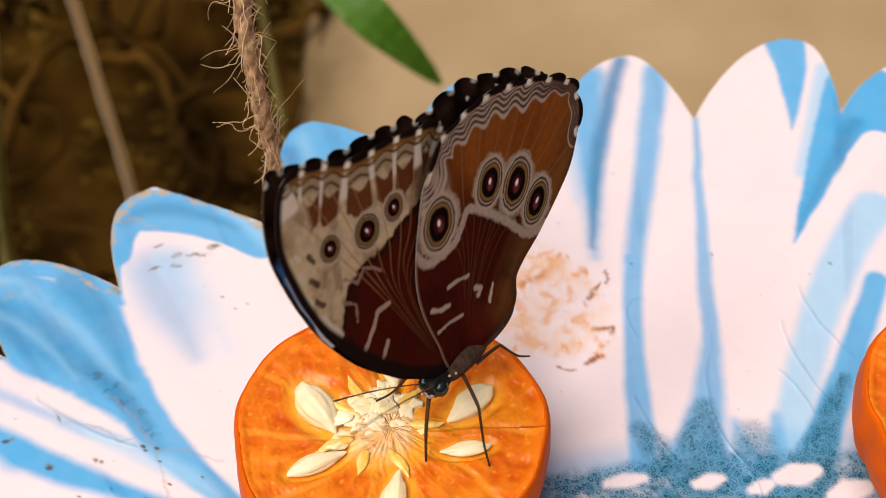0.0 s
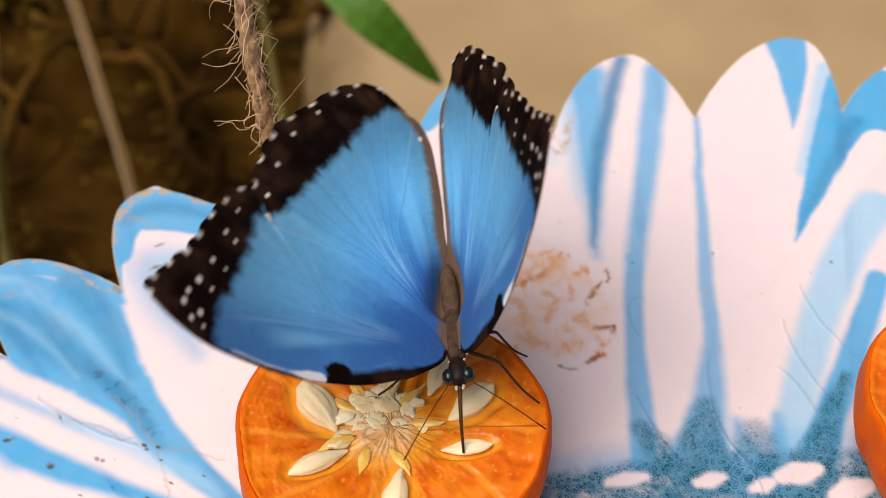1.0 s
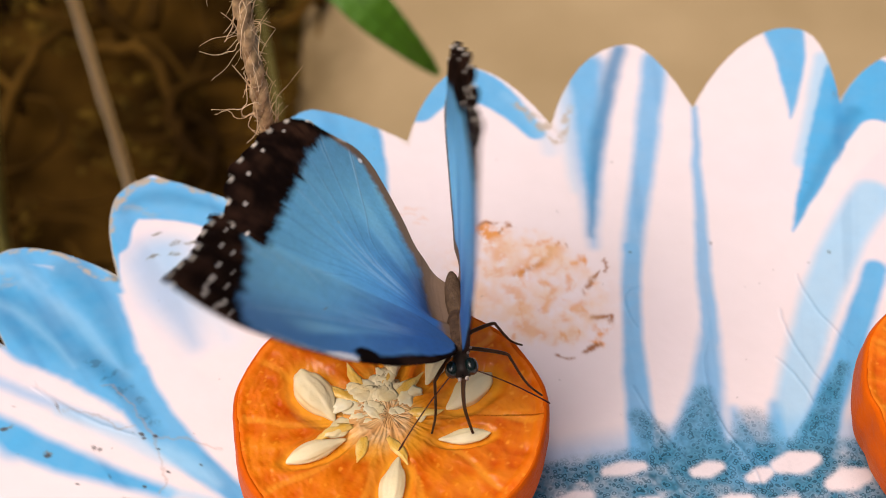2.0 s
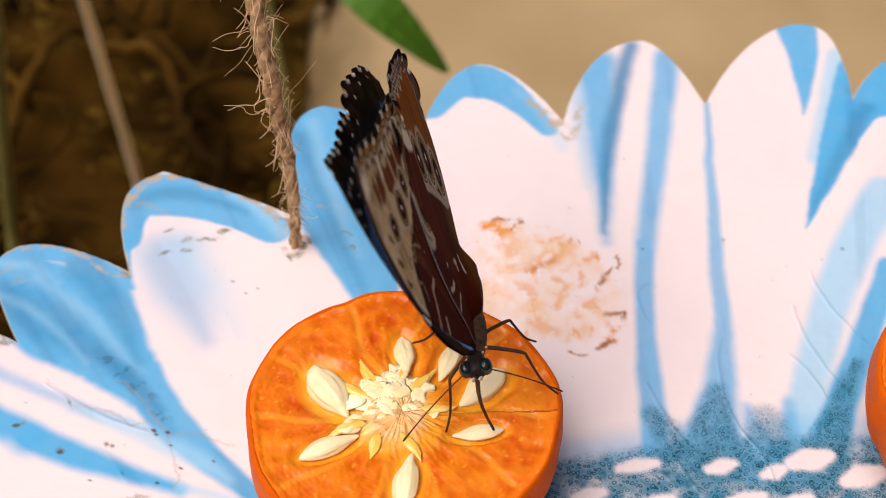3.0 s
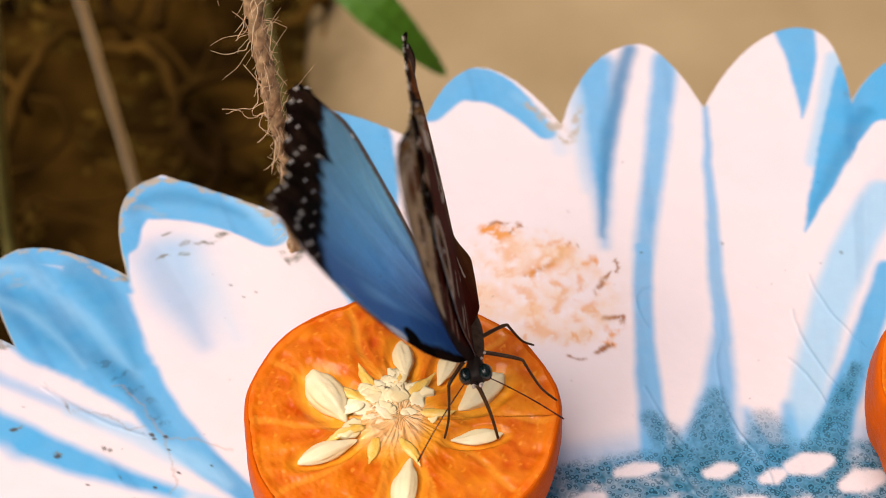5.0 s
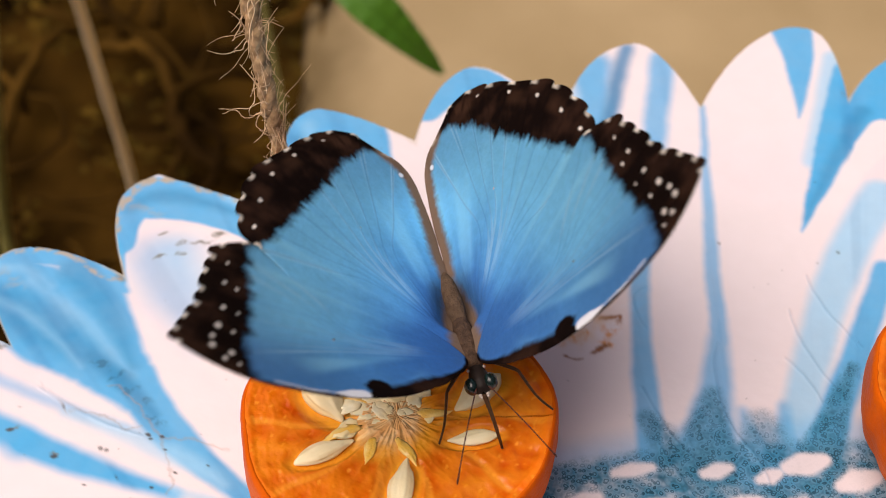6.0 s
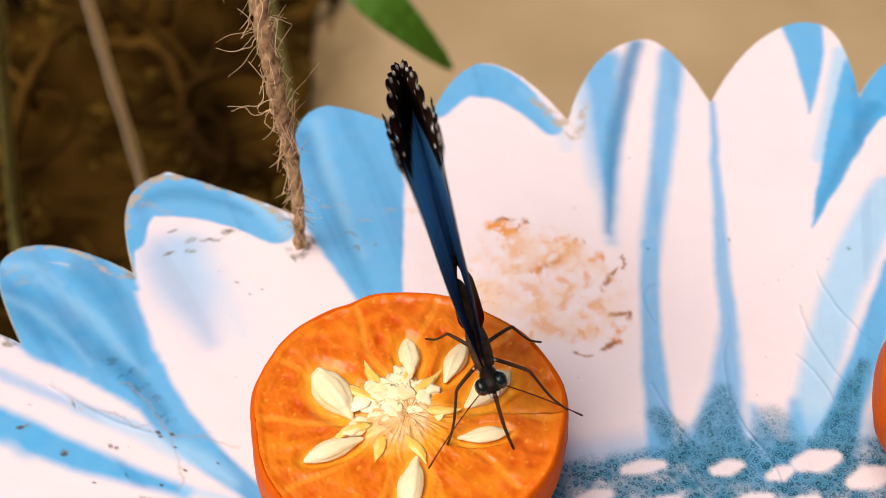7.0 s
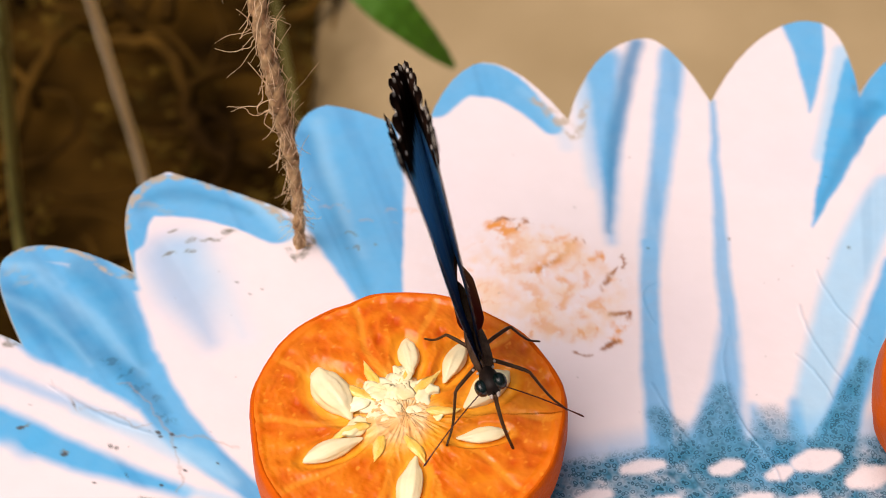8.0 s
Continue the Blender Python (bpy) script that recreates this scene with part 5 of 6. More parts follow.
    notch = (1 - smoothstep(d, 0.55, 1.0)) * smoothstep(np.abs(cell), 0.33, 0.40) * black
    c = mix(c, 0.85 * notch * (0.75 + 0.25 * np.sin(number * 4.1)), (0.80, 0.73, 0.62))
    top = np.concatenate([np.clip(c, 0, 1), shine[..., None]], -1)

    # under side: brown with eyespots, cream bands and scalloped stripes
    CREAM, GREY, RUST, MAROON, DARK = (0.54, 0.42, 0.25), (0.20, 0.140, 0.070), (0.240, 0.070, 0.011), (0.060, 0.0075, 0.0035), (0.020, 0.008, 0.004)
    arch = np.cos(cell * 6.283)
    if fore:
        c = np.array(MAROON) + 0.0 * U[..., None]
        c = mix(c, 0.75 * smoothstep(wobble(U * 0.22, V * 0.22, 41) + 0.2 * ray, -0.1, 0.6), DARK)
        c = mix(c, 0.6 * smoothstep(-U, -14, -3), (0.095, 0.017, 0.006))
        edge = np.interp(U, [-6, -3, 3.9, 11, 15.2, 19.5, 24, 26.1, 28.4, 31], [43, 41.5, 39.0, 36.7, 36.2, 36.2, 34.5, 30.4, 26.6, 23.5])
        over = V - edge + 1.0 * wobble(U * 0.55, V * 0.55, 43) + 0.5 * grain
        pale = smoothstep(over, -0.45, 0.45)
        c = mix(c, 0.9 * (1 - smoothstep(np.abs(over + 0.9), 0.35, 0.9)), DARK)
        c = mix(c, pale, CREAM)
        c = mix(c, 0.65 * pale * smoothstep(wobble(U * 0.7, V * 0.30, 44) + 0.4 * ray, 0.0, 0.45), GREY)
        c = mix(c, 0.5 * pale * smoothstep(wobble(U * 0.4, V * 0.5, 47), 0.0, 0.5), (0.22, 0.130, 0.055))
        # rust patches between the veins, inside the cream squares
        rust = (1 - smoothstep(np.abs(d - 7.8 - 0.9 * arch - 0.5 * np.sin(number * 1.7)), 2.1, 2.7)) * (1 - smoothstep(np.abs(cell), 0.36, 0.45)) * pale * (1 - smoothstep(U, 27.5, 29.5))
        c = mix(c, 0.97 * rust, (0.120, 0.032, 0.008))
        c = mix(c, 0.8 * smoothstep(8.0 - U, 0, 5) * pale * smoothstep(d, 5.0, 6.2), (0.110, 0.030, 0.009))
    else:
        far = smoothstep(rho + 4 * broad + 1.5 * ray, 27, 38)[..., None]
        c = np.array([0.060, 0.0085, 0.0045]) * (1 - far) + np.array(RUST) * far
        c = mix(c, 0.75 * far[..., 0] * smoothstep(U, -14, -4), (0.085, 0.022, 0.007))
        c = mix(c, 0.7 * (1 - smoothstep(di + 2.5 * broad, 2.0, 11.0)) * smoothstep(-U, 4, 12), (0.150, 0.066, 0.018))
        c = mix(c, 0.55 * smoothstep(wobble(U * 0.20, V * 0.20, 42), 0.0, 0.6) * (1 - far[..., 0]), (0.024, 0.005, 0.003))
        c = c * (1 + 0.30 * ray[..., None])
        band, _ = nearest(U, V, spline([(5.4, 30.5), (3.6, 27.0), (-1.0, 25.2), (-5.8, 25.4), (-9.6, 28.2), (-12.4, 26.6), (-16.5, 21.9), (-20.5, 16.6), (-24.6, 10.4), (-28.5, 7.6), (-33.5, 6.8)], 10, closed=False))
        c = mix(c, 0.92 * (1 - smoothstep(band + 0.45 * grain, 0.55, 1.25)), (0.46, 0.37, 0.29))
    c = c * (0.92 + 0.14 * grain + 0.10 * fleck + 0.14 * broad)[..., None]
    spots = FORE_SPOTS if fore else HIND_SPOTS
    halo = np.zeros(U.shape)
    for x, y, r in spots:
        halo = np.maximum(halo, 1 - smoothstep(np.hypot(U - x, V - y) / r + 0.14 * grain, 1.02, 1.22))
    c = mix(c, 0.85 * halo, (0.40, 0.32, 0.23))
    ribs = vein * smoothstep(rho, 5, 16)
    c = mix(c, ribs * (0.14 + 0.36 * smoothstep(rho, 24, 34)), (0.27, 0.140, 0.055))
    if fore:
        c = mix(c, 1 - smoothstep(d + 0.3 * arch, 4.4, 5.0), (0.30, 0.230, 0.135))
        c = mix(c, 0.9 * (1 - smoothstep(np.abs(d - 4.0 + 0.5 * arch), 0.14, 0.40)), (0.075, 0.036, 0.013))
        c = mix(c, 0.95 * smoothstep(np.abs(cell), 0.36, 0.44) * smoothstep(d, 1.6, 2.4) * (1 - smoothstep(d + 1.0 * np.sin(number * 2.0), 5.8, 7.0)), (0.68, 0.61, 0.49))
        c = mix(c, (1 - smoothstep(d + 0.5 * arch, 2.1, 2.7)) * (1 - 0.6 * rib), (0.27, 0.140, 0.034))
        c = mix(c, 0.85 * (1 - smoothstep(np.abs(d - 2.3 + 0.5 * arch), 0.14, 0.36)), (0.060, 0.028, 0.010))
        c = mix(c, 0.6 * (1 - smoothstep(np.abs(d - 1.35 + 0.2 * arch), 0.15, 0.4)), (0.12, 0.052, 0.016))
    else:
        wide = 1.0 - 0.45 * smoothstep(-U, 30, 46)
        c = mix(c, 0.95 * (1 - smoothstep(d - (1.1 - 0.9 * arch) * wide, 4.4 * wide, 5.0 * wide)), (0.47, 0.385, 0.30))
        for d0, w in ((4.7, 0.34), (3.5, 0.40), (2.4, 0.32), (1.5, 0.24)):
            c = mix(c, 0.92 * (1 - smoothstep(np.abs(d - d0 * wide + 0.75 * arch * wide), w * 0.5, w * 1.3)), (0.062, 0.024, 0.013))
        front = smoothstep(U, -9, -3) * smoothstep(V, 33, 37)
        c = mix(c, 0.7 * front * smoothstep(wobble(U * 0.8, V * 0.30, 48), -0.15, 0.25), (0.43, 0.35, 0.26))
        c = mix(c, 0.7 * (1 - smoothstep(di, 0.5, 1.6)) * smoothstep(-U, 36, 44), (0.060, 0.030, 0.020))
    c = mix(c, 1 - smoothstep(d, 0.7, 1.2), (0.010, 0.006, 0.005))
    c = mix(c, 0.95 * (1 - smoothstep(np.abs(d - 0.9), 0.35, 0.7)) * smoothstep(np.abs(cell), 0.35, 0.41), (0.84, 0.76, 0.62))
    c = eyespots(c, U, V, spots, base, not fore)
    if fore:
        c = strokes(c, U, V, [([(16.1, 24.8), (18.8, 25.2), (20.6, 23.1), (23.4, 20.2)], 0.62), ([(18.2, 18.0), (19.9, 15.7)], 0.62)], (0.42, 0.31, 0.22), 0.85)
        c = strokes(c, U, V, [([(24.3, 35.8), (21.8, 33.4), (19.7, 35.0), (17.6, 33.6), (16.2, 32.0)], 0.40), ([(25.2, 31.5), (23.2, 29.8), (23.8, 26.6)], 0.40)], (0.26, 0.17, 0.12), 0.8)
        c = strokes(c, U, V, [([(30.9, 32.0), (29.8, 29.6), (28.3, 26.8)], 1.15), ([(33.0, 42.5), (32.6, 41.2)], 0.8), ([(33.0, 38.1), (32.3, 36.6)], 0.8), ([(32.8, 46.2), (32.2, 45.2)], 0.6)], (0.56, 0.49, 0.36), 0.9)
        c = strokes(c, U, V, [([(31.2, 40.4), (30.0, 38.8)], 0.7), ([(31.0, 36.0), (30.0, 34.6)], 0.7), ([(30.4, 44.6), (29.6, 43.0)], 0.6)], (0.028, 0.014, 0.008), 0.85)
        c = mix(c, 1 - smoothstep(dc, 0.9 + 0.9 * (1 - smoothstep(V, 20, 34)), 1.7 + 1.6 * (1 - smoothstep(V, 20, 34))), (0.012, 0.007, 0.006))
    else:
        c = strokes(c, U, V, [([(-6.0, 15.7), (-3.0, 17.2), (-0.2, 18.0)], 0.50), ([(0.7, 14.3), (3.0, 15.2), (5.4, 17.1)], 0.62), ([(-2.1, 9.2), (1.5, 10.8), (5.2, 11.5)], 0.40), ([(-7.2, 11.6), (-8.6, 10.2), (-7.4, 9.6)], 0.75), ([(-12.0, 8.4), (-9.4, 6.4)], 0.40)], (0.47, 0.38, 0.29), 0.88)
        c = mix(c, 0.7 * (1 - smoothstep(dc, 0.25, 0.7)), (0.30, 0.175, 0.085))
    low = np.concatenate([np.clip(c, 0, 1), np.zeros((*U.shape, 1))], -1)

    # the blade bows gently towards its tip; veins stand out as fine ribs
    reach = np.hypot(U, V)
    Z = 1.29 * (reach / 50) ** 2 - 0.75 * (V / 45) ** 2 + (0.12 if fore else -0.22) * smoothstep(reach, 2, 12)
    Z = Z + 0.06 * vein * smoothstep(reach, 4, 12) + 0.14 * wobble(ang * 16, rho * 0.02, 35, 2) * smoothstep(rho, 10, 40)
    # the lobes of the rim curl down
    Z = Z - (0.7 if fore else 1.1) * (0.25 + 0.75 * (1 - rib) * np.cos(cell * 3.0)) * (1 - smoothstep(d, 0.0, 3.2)) * smoothstep(reach, 20, 30)
    if not fore:
        Z = Z - 2.3 * np.exp(-((V - 2.2) / 3.8) ** 2) * smoothstep(-U, 1, 5) * (1 - smoothstep(-U, 14, 20))  # folded round the abdomen
    thick = 0.10
    n, m = N, len(g)
    vt = np.stack([U, side * V, Z], -1).reshape(-1, 3)
    vl = np.stack([U, side * V, Z - thick], -1).reshape(-1, 3)
    f = rings(n, m)
    k = n * m
    edge = np.arange(n)
    e0 = (m - 1) * n + edge
    e1 = (m - 1) * n + (edge + 1) % n
    skirt = np.stack([e0, e1, k + e1, k + e0], -1)
    faces = np.concatenate([f, f[:, ::-1] + k, skirt])
    area = ((line[:, 0] * np.roll(line[:, 1], -1)) - (np.roll(line[:, 0], -1) * line[:, 1])).sum()
    if area * side < 0:
        faces = faces[:, ::-1]
    name = "forewing" if kind == "fore" else "hindwing"
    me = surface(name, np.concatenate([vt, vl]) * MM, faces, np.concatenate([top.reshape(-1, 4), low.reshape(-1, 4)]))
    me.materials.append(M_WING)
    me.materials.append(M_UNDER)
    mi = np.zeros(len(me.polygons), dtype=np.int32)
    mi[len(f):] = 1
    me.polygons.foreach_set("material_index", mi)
    me.polygons.foreach_set("use_smooth", [True] * len(me.polygons))
    return me


def lathe(profile, squash=1.0, n=20):
    """A body of rings along x: (x, radius, height of its axis)."""
    p = spline(profile, 5, closed=False)
    a = np.linspace(0, 2 * np.pi, n, endpoint=False)
    v = [np.stack([np.full(n, x), max(r, 0.02) * np.cos(a), h + squash * max(r, 0.02) * np.sin(a)], -1) for x, r, h in p]
    return surface("body", np.concatenate(v) * MM, rings(n, len(p)))


HIPS = {"Lm": (3.2, 1.2, -0.8), "Lh": (-1.0, 1.4, -0.6), "Rm": (3.2, -1.2, -0.8), "Rh": (-1.0, -1.4, -0.6)}
LEG_LENGTH = {"Lm": 17.5, "Lh": 15.0, "Rm": 16.0, "Rh": 14.0}


def butterfly():
    ob = tagged(new("butterfly"), "blue morpho butterfly with eyespots, feeding on a cut mandarin", "butterfly")
    out = {"thing": ob}
    finish("thorax", lathe([(6.6, 0.3, 0.3), (6.0, 1.5, 0.3), (3.5, 2.0, 0.7), (0.0, 2.1, 1.1), (-3.0, 1.8, 1.4), (-5.0, 1.2, 1.5), (-5.6, 0.3, 0.9)], 1.05), M_BODY, ob, "dark brown hairy thorax")
    finish("abdomen", lathe([(-3.4, 0.3, 1.2), (-4.2, 1.3, 1.7), (-7.5, 1.75, 2.6), (-11.0, 1.65, 3.4), (-13.4, 1.2, 3.9), (-15.0, 0.6, 4.2), (-15.6, 0.1, 4.3)], 1.0), M_ABDOMEN, ob, "grey-brown velvety abdomen")
    head = finish("head", lathe([(12.0, 0.2, -0.3), (11.6, 1.3, -0.3), (10.2, 2.0, -0.2), (8.2, 1.8, 0.0), (6.4, 1.2, 0.1), (6.0, 0.3, 0.1)], 0.95), M_HEAD, ob)
    for s in (1, -1):
        bm = bmesh.new()
        bmesh.ops.create_uvsphere(bm, u_segments=24, v_segments=16, radius=1.55 * MM)
        for v in bm.verts:
            v.co = Vector((10.4 * MM + v.co.x * 1.05, s * 1.75 * MM + v.co.y * 0.85, 0.25 * MM + v.co.z * 1.05))
        part("eye", bm, M_EYE, head, "glossy dark green compound eye")
        pts = [(11.2, s * 0.6, -1.0), (12.4, s * 0.7, -0.9), (13.2, s * 0.6, -0.2)]
        finish("palp", tubes_mesh("palp", [(spline(np.array(pts) * MM, 5, closed=False), np.linspace(0.45, 0.2, 11) * MM, 8)]), M_PALP, head, "pale hairy palp")
        for dx, dy, dz in ((7.4, 1.5, 1.2), (6.2, 2.1, 1.3)):
            bm = bmesh.new()
            bmesh.ops.create_icosphere(bm, subdivisions=2, radius=0.28 * MM)
            bmesh.ops.translate(bm, verts=bm.verts, vec=Vector((dx, s * dy, dz)) * MM)
            part("white_spot", bm, M_PALP, head)
    for kind in ("fore", "hind"):
        for s in (1, -1):
            me = wing_mesh(kind, s)
            w = new("forewing" if kind == "fore" else "hindwing", me)
            w.parent = ob
            tagged(w, "metallic blue wing, black edged, brown eyespots beneath")
            out[kind, s] = w
    for key, hip in HIPS.items():
        n = LEG_LENGTH[key]
        pts = np.array([(0, 0, 0), (0.16, 0, 0.10), (0.36, 0, 0.20), (0.44, 0, 0.18), (0.62, 0, 0.09), (0.80, 0, 0.02), (1, 0, 0)]) * n
        rad = np.interp(np.linspace(0, 1, 31), [0, 0.3, 0.36, 0.7, 1], [0.42, 0.36, 0.30, 0.26, 0.20]) * MM
        leg = finish("leg", tubes_mesh("leg", [(spline(pts * MM, 5, closed=False), rad, 8)]), M_LEG, ob)
        out[key] = leg
    for key, s in (("La", 1), ("Ra", -1)):
        pts = np.array([(0, 0, 0), (5, 0, 0.4), (10, 0, 0.5), (14.5, 0, 0.3), (18, 0, 0)]) * MM
        rad = np.interp(np.linspace(0, 1, 21), [0, 0.1, 0.8, 0.95, 1], [0.16, 0.12, 0.13, 0.20, 0.12]) * MM
        out[key] = finish("antenna", tubes_mesh("antenna", [(spline(pts, 5, closed=False), rad, 6)]), M_ANT, ob, "thin dark red antenna")
    pts = np.array([(0, 0, 0), (3, 0, 0.5), (6, 0, 0.7), (9, 0, 0.4), (12.4, 0, -0.2)]) * MM
    rad = np.interp(np.linspace(0, 1, 21), [0, 0.12, 1], [0.62, 0.42, 0.26]) * MM
    out["pro"] = finish("proboscis", tubes_mesh("proboscis", [(spline(pts, 5, closed=False), rad, 8)]), M_LEG, ob, "dark uncoiled proboscis")
    return out


# ---- build ----
ground()
path()
roots()
moss()
sky_blockers()
stalk("dry_stalk", [(-0.2010, 0.445, -0.01), (-0.1966, 0.4376, 0.08), (-0.1878, 0.395, 0.2), (-0.1804, 0.3576, 0.3), (-0.172, 0.30, 0.42)], 0.0034, M_STALK, "pale dry plant stalk leaning over the bed")
stalk("green_stalk", [(-0.2785, 0.39, -0.01), (-0.274, 0.407, 0.07), (-0.2455, 0.3808, 0.2), (-0.2133, 0.336, 0.32), (-0.19, 0.30, 0.42)], 0.0042, M_REED, "thin olive green stalk at the edge of the bed")
broad_plant()
tray()
rope()
fruit = mandarin()
copy_thing(fruit, pose(0.1133, -0.0567, TRAY_Z, 0, 0, 75))
INSECT = butterfly()


# ---- movement ----
BODY = [
    (0, pose(0.00756, -0.05372, 0.53333, 16.0, -14.2, -128.4)),
    (0.2, pose(0.00729, -0.05269, 0.53168, 16.6, -17.4, -127.1)),
    (0.4, pose(0.00808, -0.05155, 0.53189, 17.6, -16.7, -121.4)),
    (0.6, pose(0.00744, -0.05098, 0.53486, 7.4, -8.6, -116.1)),
    (0.8, pose(0.00580, -0.05010, 0.53570, 10.8, -2.8, -96.9)),
    (1, pose(0.00508, -0.04798, 0.53315, 9.4, -5.1, -86.9)),
    (1.2, pose(0.00435, -0.04925, 0.53589, 4.9, -5.3, -83.7)),
    (1.5, pose(0.00489, -0.05007, 0.53568, 6.7, -8.4, -84.9)),
    (1.8, pose(0.00555, -0.05110, 0.53542, 9.0, -12.2, -86.4)),
    (2.05, pose(0.00635, -0.05234, 0.53511, 11.8, -16.9, -88.3)),
    (2.3, pose(0.00702, -0.05338, 0.53485, 14.1, -20.8, -89.8)),
    (2.5, pose(0.00750, -0.05266, 0.53544, 15.0, -14.0, -93.0)),
    (3, pose(0.00701, -0.05287, 0.53534, 15.0, -14.8, -92.0)),
    (3.5, pose(0.00676, -0.05298, 0.53528, 15.0, -15.3, -91.4)),
    (4.7, pose(0.00676, -0.05298, 0.53528, 15.0, -15.3, -91.4)),
    (5, pose(0.00656, -0.05271, 0.53495, 13.6, -13.2, -88.5)),
    (5.3, pose(0.00627, -0.05231, 0.53446, 11.5, -10.1, -84.2)),
    (5.55, pose(0.00598, -0.05192, 0.53396, 9.3, -7.0, -79.8)),
    (5.8, pose(0.00578, -0.05165, 0.53363, 7.9, -4.9, -77.0)),
    (6, pose(0.00607, -0.05400, 0.53513, 9.7, -6.3, -76.9)),
    (6.2, pose(0.00673, -0.05400, 0.53479, 10.0, -3.3, -77.2)),
    (6.4, pose(0.00707, -0.05292, 0.53384, 7.9, 1.9, -77.2)),
    (6.5, pose(0.00684, -0.05343, 0.53311, 19.7, -6.8, -80.3)),
    (6.6, pose(0.00628, -0.05383, 0.53307, 19.2, -10.0, -80.3)),
    (6.8, pose(0.00663, -0.05347, 0.53313, 18.5, -10.2, -79.9)),
    (7.2, pose(0.00670, -0.05368, 0.53307, 19.3, -10.4, -79.2)),
    (8, pose(0.00672, -0.05377, 0.53304, 19.6, -10.6, -78.9)),
]
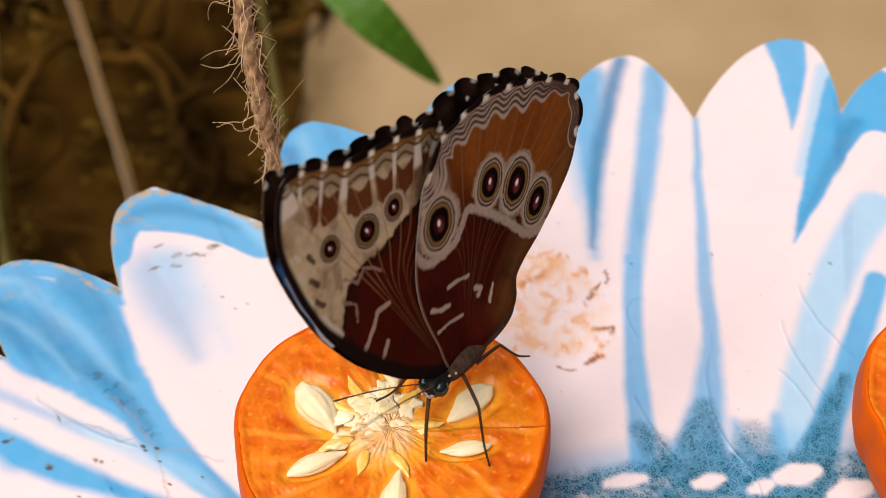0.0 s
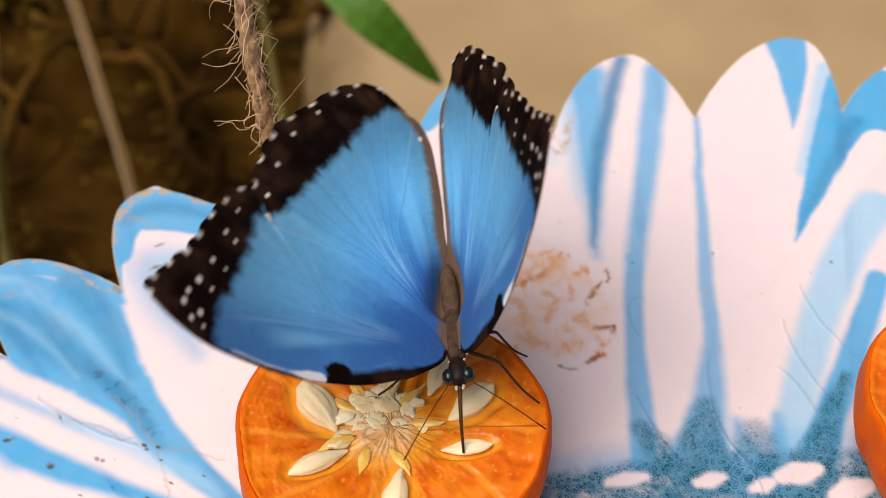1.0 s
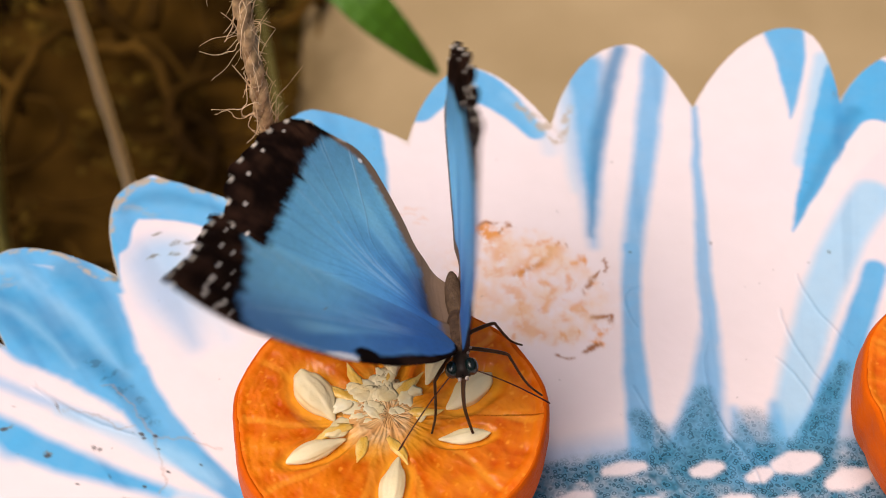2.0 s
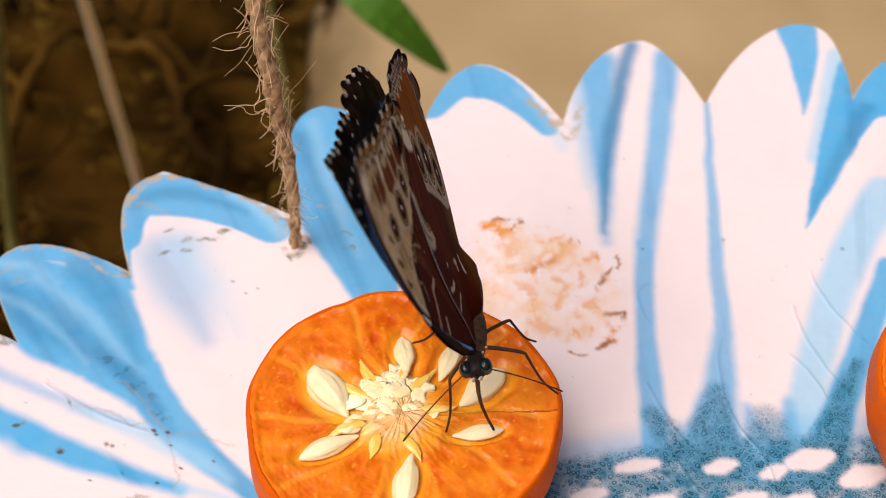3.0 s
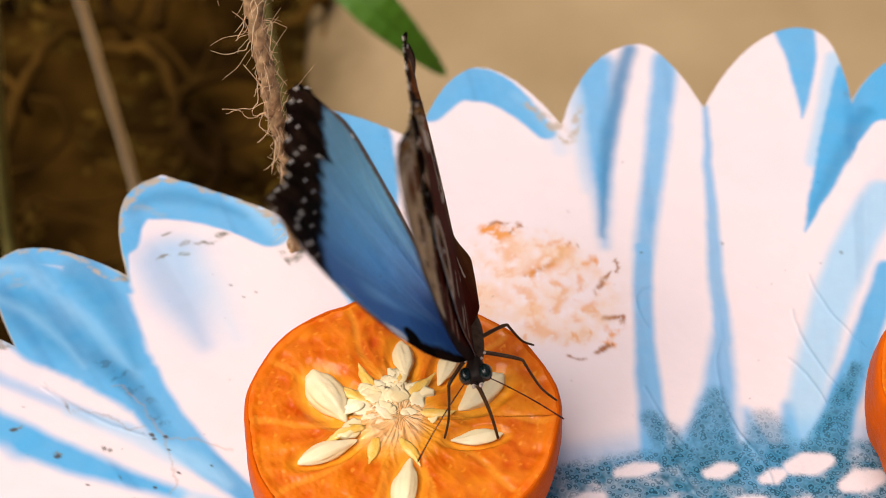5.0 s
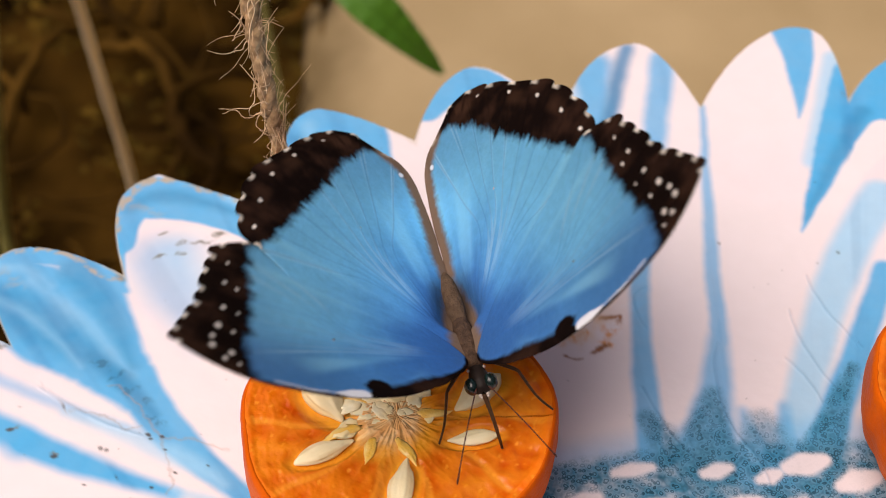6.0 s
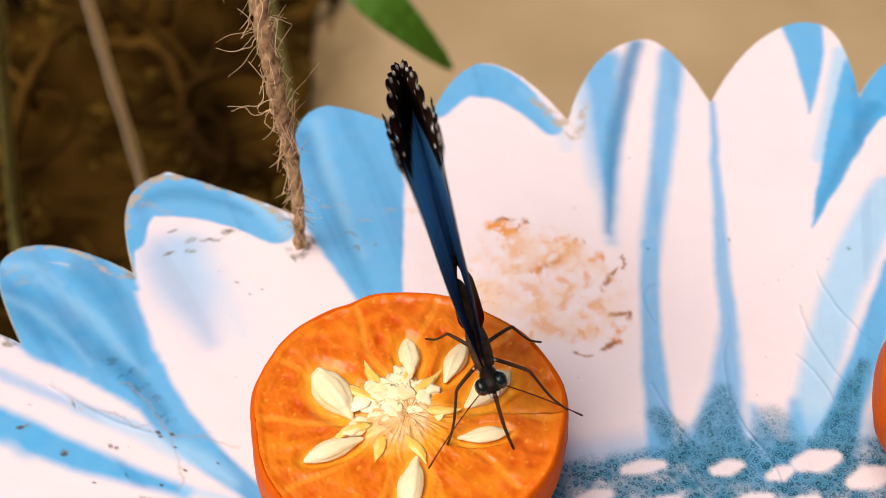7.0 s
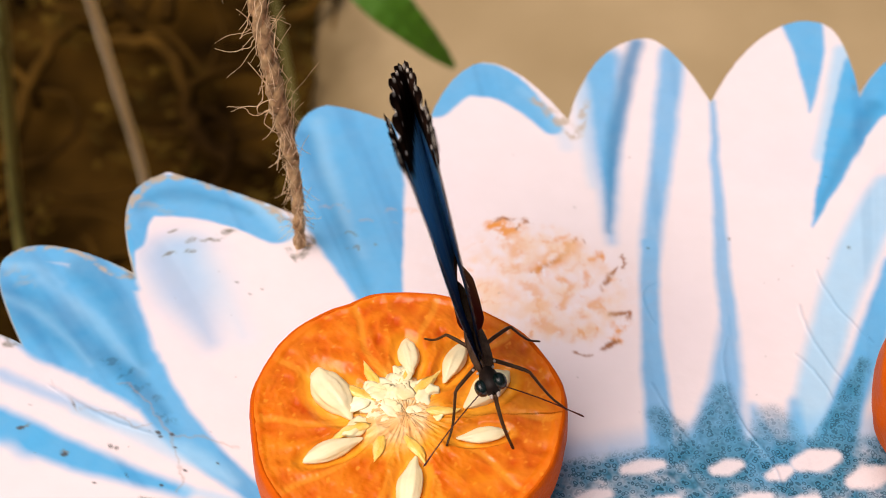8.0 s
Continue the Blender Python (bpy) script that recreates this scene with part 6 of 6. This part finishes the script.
# seconds, raise of the wing, its twist along the span and its backward sweep
BEATS = {
    ("fore", 1): [(0, 87.6, -0.4, -10.6), (0.2, 87.2, -0.8, -13.8), (0.4, 84.1, 6.0, -10.6), (0.6, 86.9, 9.8, -1.0), (0.8, 73.2, 1.3, 13.7), (1, 68.7, 0.9, 11.5), (1.2, 61.6, -3.6, 10.2), (1.5, 46.0, -2.3, 6.8), (1.8, 58.0, -0.7, 2.4), (2.05, 80.0, 1.2, -2.8), (2.3, 94.1, 2.7, -7.1), (2.5, 92.9, 2.5, -2.5), (3, 93.3, 1.5, -2.6), (3.5, 93.5, 1.1, -2.7), (4.7, 93.5, 1.1, -2.7), (5, 88.0, -0.3, -0.4), (5.3, 64.0, -2.3, 2.9), (5.55, 46.0, -4.3, 6.3), (5.8, 42.2, -5.6, 8.6), (6, 46.5, -8.8, 5.0), (6.2, 59.4, -7.7, 8.7), (6.4, 72.2, -15.7, 14.0), (6.5, 66.6, -9.0, 7.2), (6.6, 73.0, -5.7, 5.4), (6.8, 78.3, -2.2, 5.1), (7.2, 78.1, -2.0, 5.2), (8, 78.0, -1.9, 5.2)],
    ("fore", -1): [(0, 87.6, -0.4, -11.5), (0.2, 87.2, -0.6, -14.1), (0.4, 84.1, 0.7, -12.5), (0.6, 70.9, 1.6, -4.7), (0.8, 64.1, 4.8, 7.8), (1, 48.3, 2.4, 6.1), (1.2, 30.9, -2.3, 5.5), (1.5, 17.0, -3.9, 2.7), (1.8, 27.0, -6.0, -0.9), (2.05, 48.0, -8.5, -5.2), (2.3, 69.7, -10.6, -8.7), (2.5, 75.3, -11.5, -3.9), (3, 78.5, -7.8, -3.4), (3.5, 80.2, -5.7, -3.1), (4.7, 80.2, -5.7, -3.1), (5, 68.0, -6.7, -1.3), (5.3, 44.0, -8.2, 1.5), (5.55, 28.0, -9.7, 4.3), (5.8, 31.2, -10.7, 6.2), (6, 42.4, -7.7, 5.9), (6.2, 57.4, -4.4, 7.5), (6.4, 66.0, -14.7, 7.2), (6.5, 83.0, -9.0, 7.6), (6.6, 88.6, -6.4, 4.6), (6.8, 91.8, -2.4, 4.4), (7.2, 94.1, -1.1, 4.4), (8, 95.1, -0.6, 4.5)],
    ("hind", 1): [(0, 86.2, 1.5, -16.1), (0.2, 84.9, 1.7, -22.6), (0.4, 83.3, 3.1, -25.2), (0.6, 85.5, 7.3, -21.8), (0.8, 70.0, 6.7, -18.4), (1, 66.4, 4.4, -2.8), (1.2, 60.9, 2.9, 7.5), (1.5, 45.0, 2.6, 6.0), (1.8, 56.5, 2.2, 2.0), (2.05, 78.0, 1.7, -14.0), (2.3, 91.6, 1.3, -20.3), (2.5, 92.8, 6.4, -13.0), (3, 93.2, 3.8, -11.8), (3.5, 93.4, 2.4, -11.1), (4.7, 93.4, 2.4, -11.1), (5, 87.6, 1.9, -28.0), (5.3, 63.1, 1.1, -6.0), (5.55, 44.7, 0.4, 8.0), (5.8, 40.5, -0.1, 11.6), (6, 44.8, -0.5, 10.4), (6.2, 58.7, -3.2, 12.5), (6.4, 74.9, -2.3, 15.1), (6.5, 68.9, 2.4, -7.1), (6.6, 74.9, 0.1, -3.2), (6.8, 79.3, 1.7, -5.5), (7.2, 79.0, -0.4, -5.5), (8, 78.9, -1.3, -5.5)],
    ("hind", -1): [(0, 88.7, -4.9, -17.3), (0.2, 89.0, -4.8, -23.0), (0.4, 85.5, -4.6, -22.3), (0.6, 70.4, 2.5, -12.7), (0.8, 63.8, 5.0, 3.2), (1, 48.8, 9.0, 4.3), (1.2, 32.4, 6.0, 8.1), (1.5, 18.1, 5.4, 6.0), (1.8, 27.7, 4.6, 2.0), (2.05, 48.1, 3.7, -14.0), (2.3, 69.4, 2.9, -16.9), (2.5, 77.3, -8.3, -13.2), (3, 79.7, -7.4, -12.2), (3.5, 81.1, -7.0, -11.6), (4.7, 81.1, -7.0, -11.6), (5, 69.0, -5.6, -28.0), (5.3, 45.3, -3.6, -6.0), (5.55, 29.6, -1.6, 8.0), (5.8, 33.0, -0.2, 14.3), (6, 42.5, 2.7, 12.8), (6.2, 55.0, 1.1, 14.4), (6.4, 66.8, -0.9, 15.1), (6.5, 83.9, 1.5, 2.9), (6.6, 89.2, 2.0, -1.8), (6.8, 92.1, 3.4, -5.3), (7.2, 94.6, 4.3, -4.9), (8, 95.6, 4.7, -4.7)],
}
FEET = {"Lm": [(0.0, 11.4, -70.5), (0.6, 11.3, -70.4), (0.8, 24.2, -60.1), (2.5, 24.3, -59.8), (5.0, 24.2, -60.5), (5.8, 24.0, -62.6), (8.0, 24.2, -62.6)],
        "Lh": [(0.0, 21.2, -45.4), (0.6, 19.9, -46.4), (8.0, 19.0, -45.5)],
        "Rm": [(0.0, -13.2, -58.1), (1.4, -13.2, -58.0), (1.9, 1.2, -67.4), (8.0, 1.0, -68.4)],
        "Rh": [(0.0, -9.0, -47.0), (4.5, -7.5, -46.5), (5.8, -3.6, -44.8), (8.0, -4.4, -44.6)]}
TONGUE = [(0.0, -0.3, -72.4), (0.6, 1.5, -70.1), (1.0, 6.5, -68.7), (2.5, 10.0, -68.0), (4.5, 11.0, -68.4), (5.8, 12.5, -69.7), (8.0, 12.5, -69.5)]
FEELERS = {"Ra": [(0.0, -21.4, -61.5), (0.6, -11.8, -68.8), (1.0, -4.6, -74.5), (1.2, -2.4, -74.7), (2.5, -4.6, -71.2), (4.5, -5.5, -69.9), (5.8, 1.6, -82.5), (6.2, 5.7, -83.4), (6.6, -0.4, -74.6), (8.0, -1.6, -75.0)],
           "La": [(0.0, -11.8, -66.8), (0.6, 16.4, -67.4), (1.0, 23.3, -68.7), (2.5, 23.4, -62.0), (4.5, 21.6, -62.3), (5.8, 24.6, -74.9), (6.2, 21.2, -78.6), (6.6, 21.7, -65.2), (8.0, 23.2, -66.1)]}


def aim(origin, target, up):
    """A pose at origin whose x axis points to target and whose z axis leans to up."""
    x = (target - origin).normalized()
    y = up.cross(x).normalized()
    z = x.cross(y)
    return Matrix.Translation(origin) @ Matrix((x, y, z)).transposed().to_4x4()


def between(rows, t):
    return [float(np.interp(t, [r[0] for r in rows], [r[k] for r in rows])) for k in (1, 2)]


def motions():
    walk(INSECT["thing"], BODY)
    for (kind, s), beats in BEATS.items():
        root = (1.0 * MM, s * (0.38 if kind == "fore" else 0.12) * MM, 1.5 * MM)
        walk(INSECT[kind, s], [(t, pose(*root, s * turn) @ pose(0, 0, 0, 0, twist, s * sweep)) for t, turn, twist, sweep in beats])
    reach = [(key, Vector(hip) * MM, FEET[key], 24.4) for key, hip in HIPS.items()]
    reach.append(("pro", Vector((11.8, 0, -1.0)) * MM, TONGUE, 24.3))
    reach += [(key, Vector((11.2, 0.9 if key == "La" else -0.9, 0.9)) * MM, FEELERS[key], 30.0) for key in FEELERS]
    for key, origin, rows, height in reach:
        keyed = []
        for t, m in BODY:
            x, y = between(rows, t)
            goal = m.inverted() @ Vector((x * MM, y * MM, TRAY_Z + height * MM))
            keyed.append((t, aim(origin, goal, Vector((0, 0, 1)))))
        walk(INSECT[key], keyed)


motions()
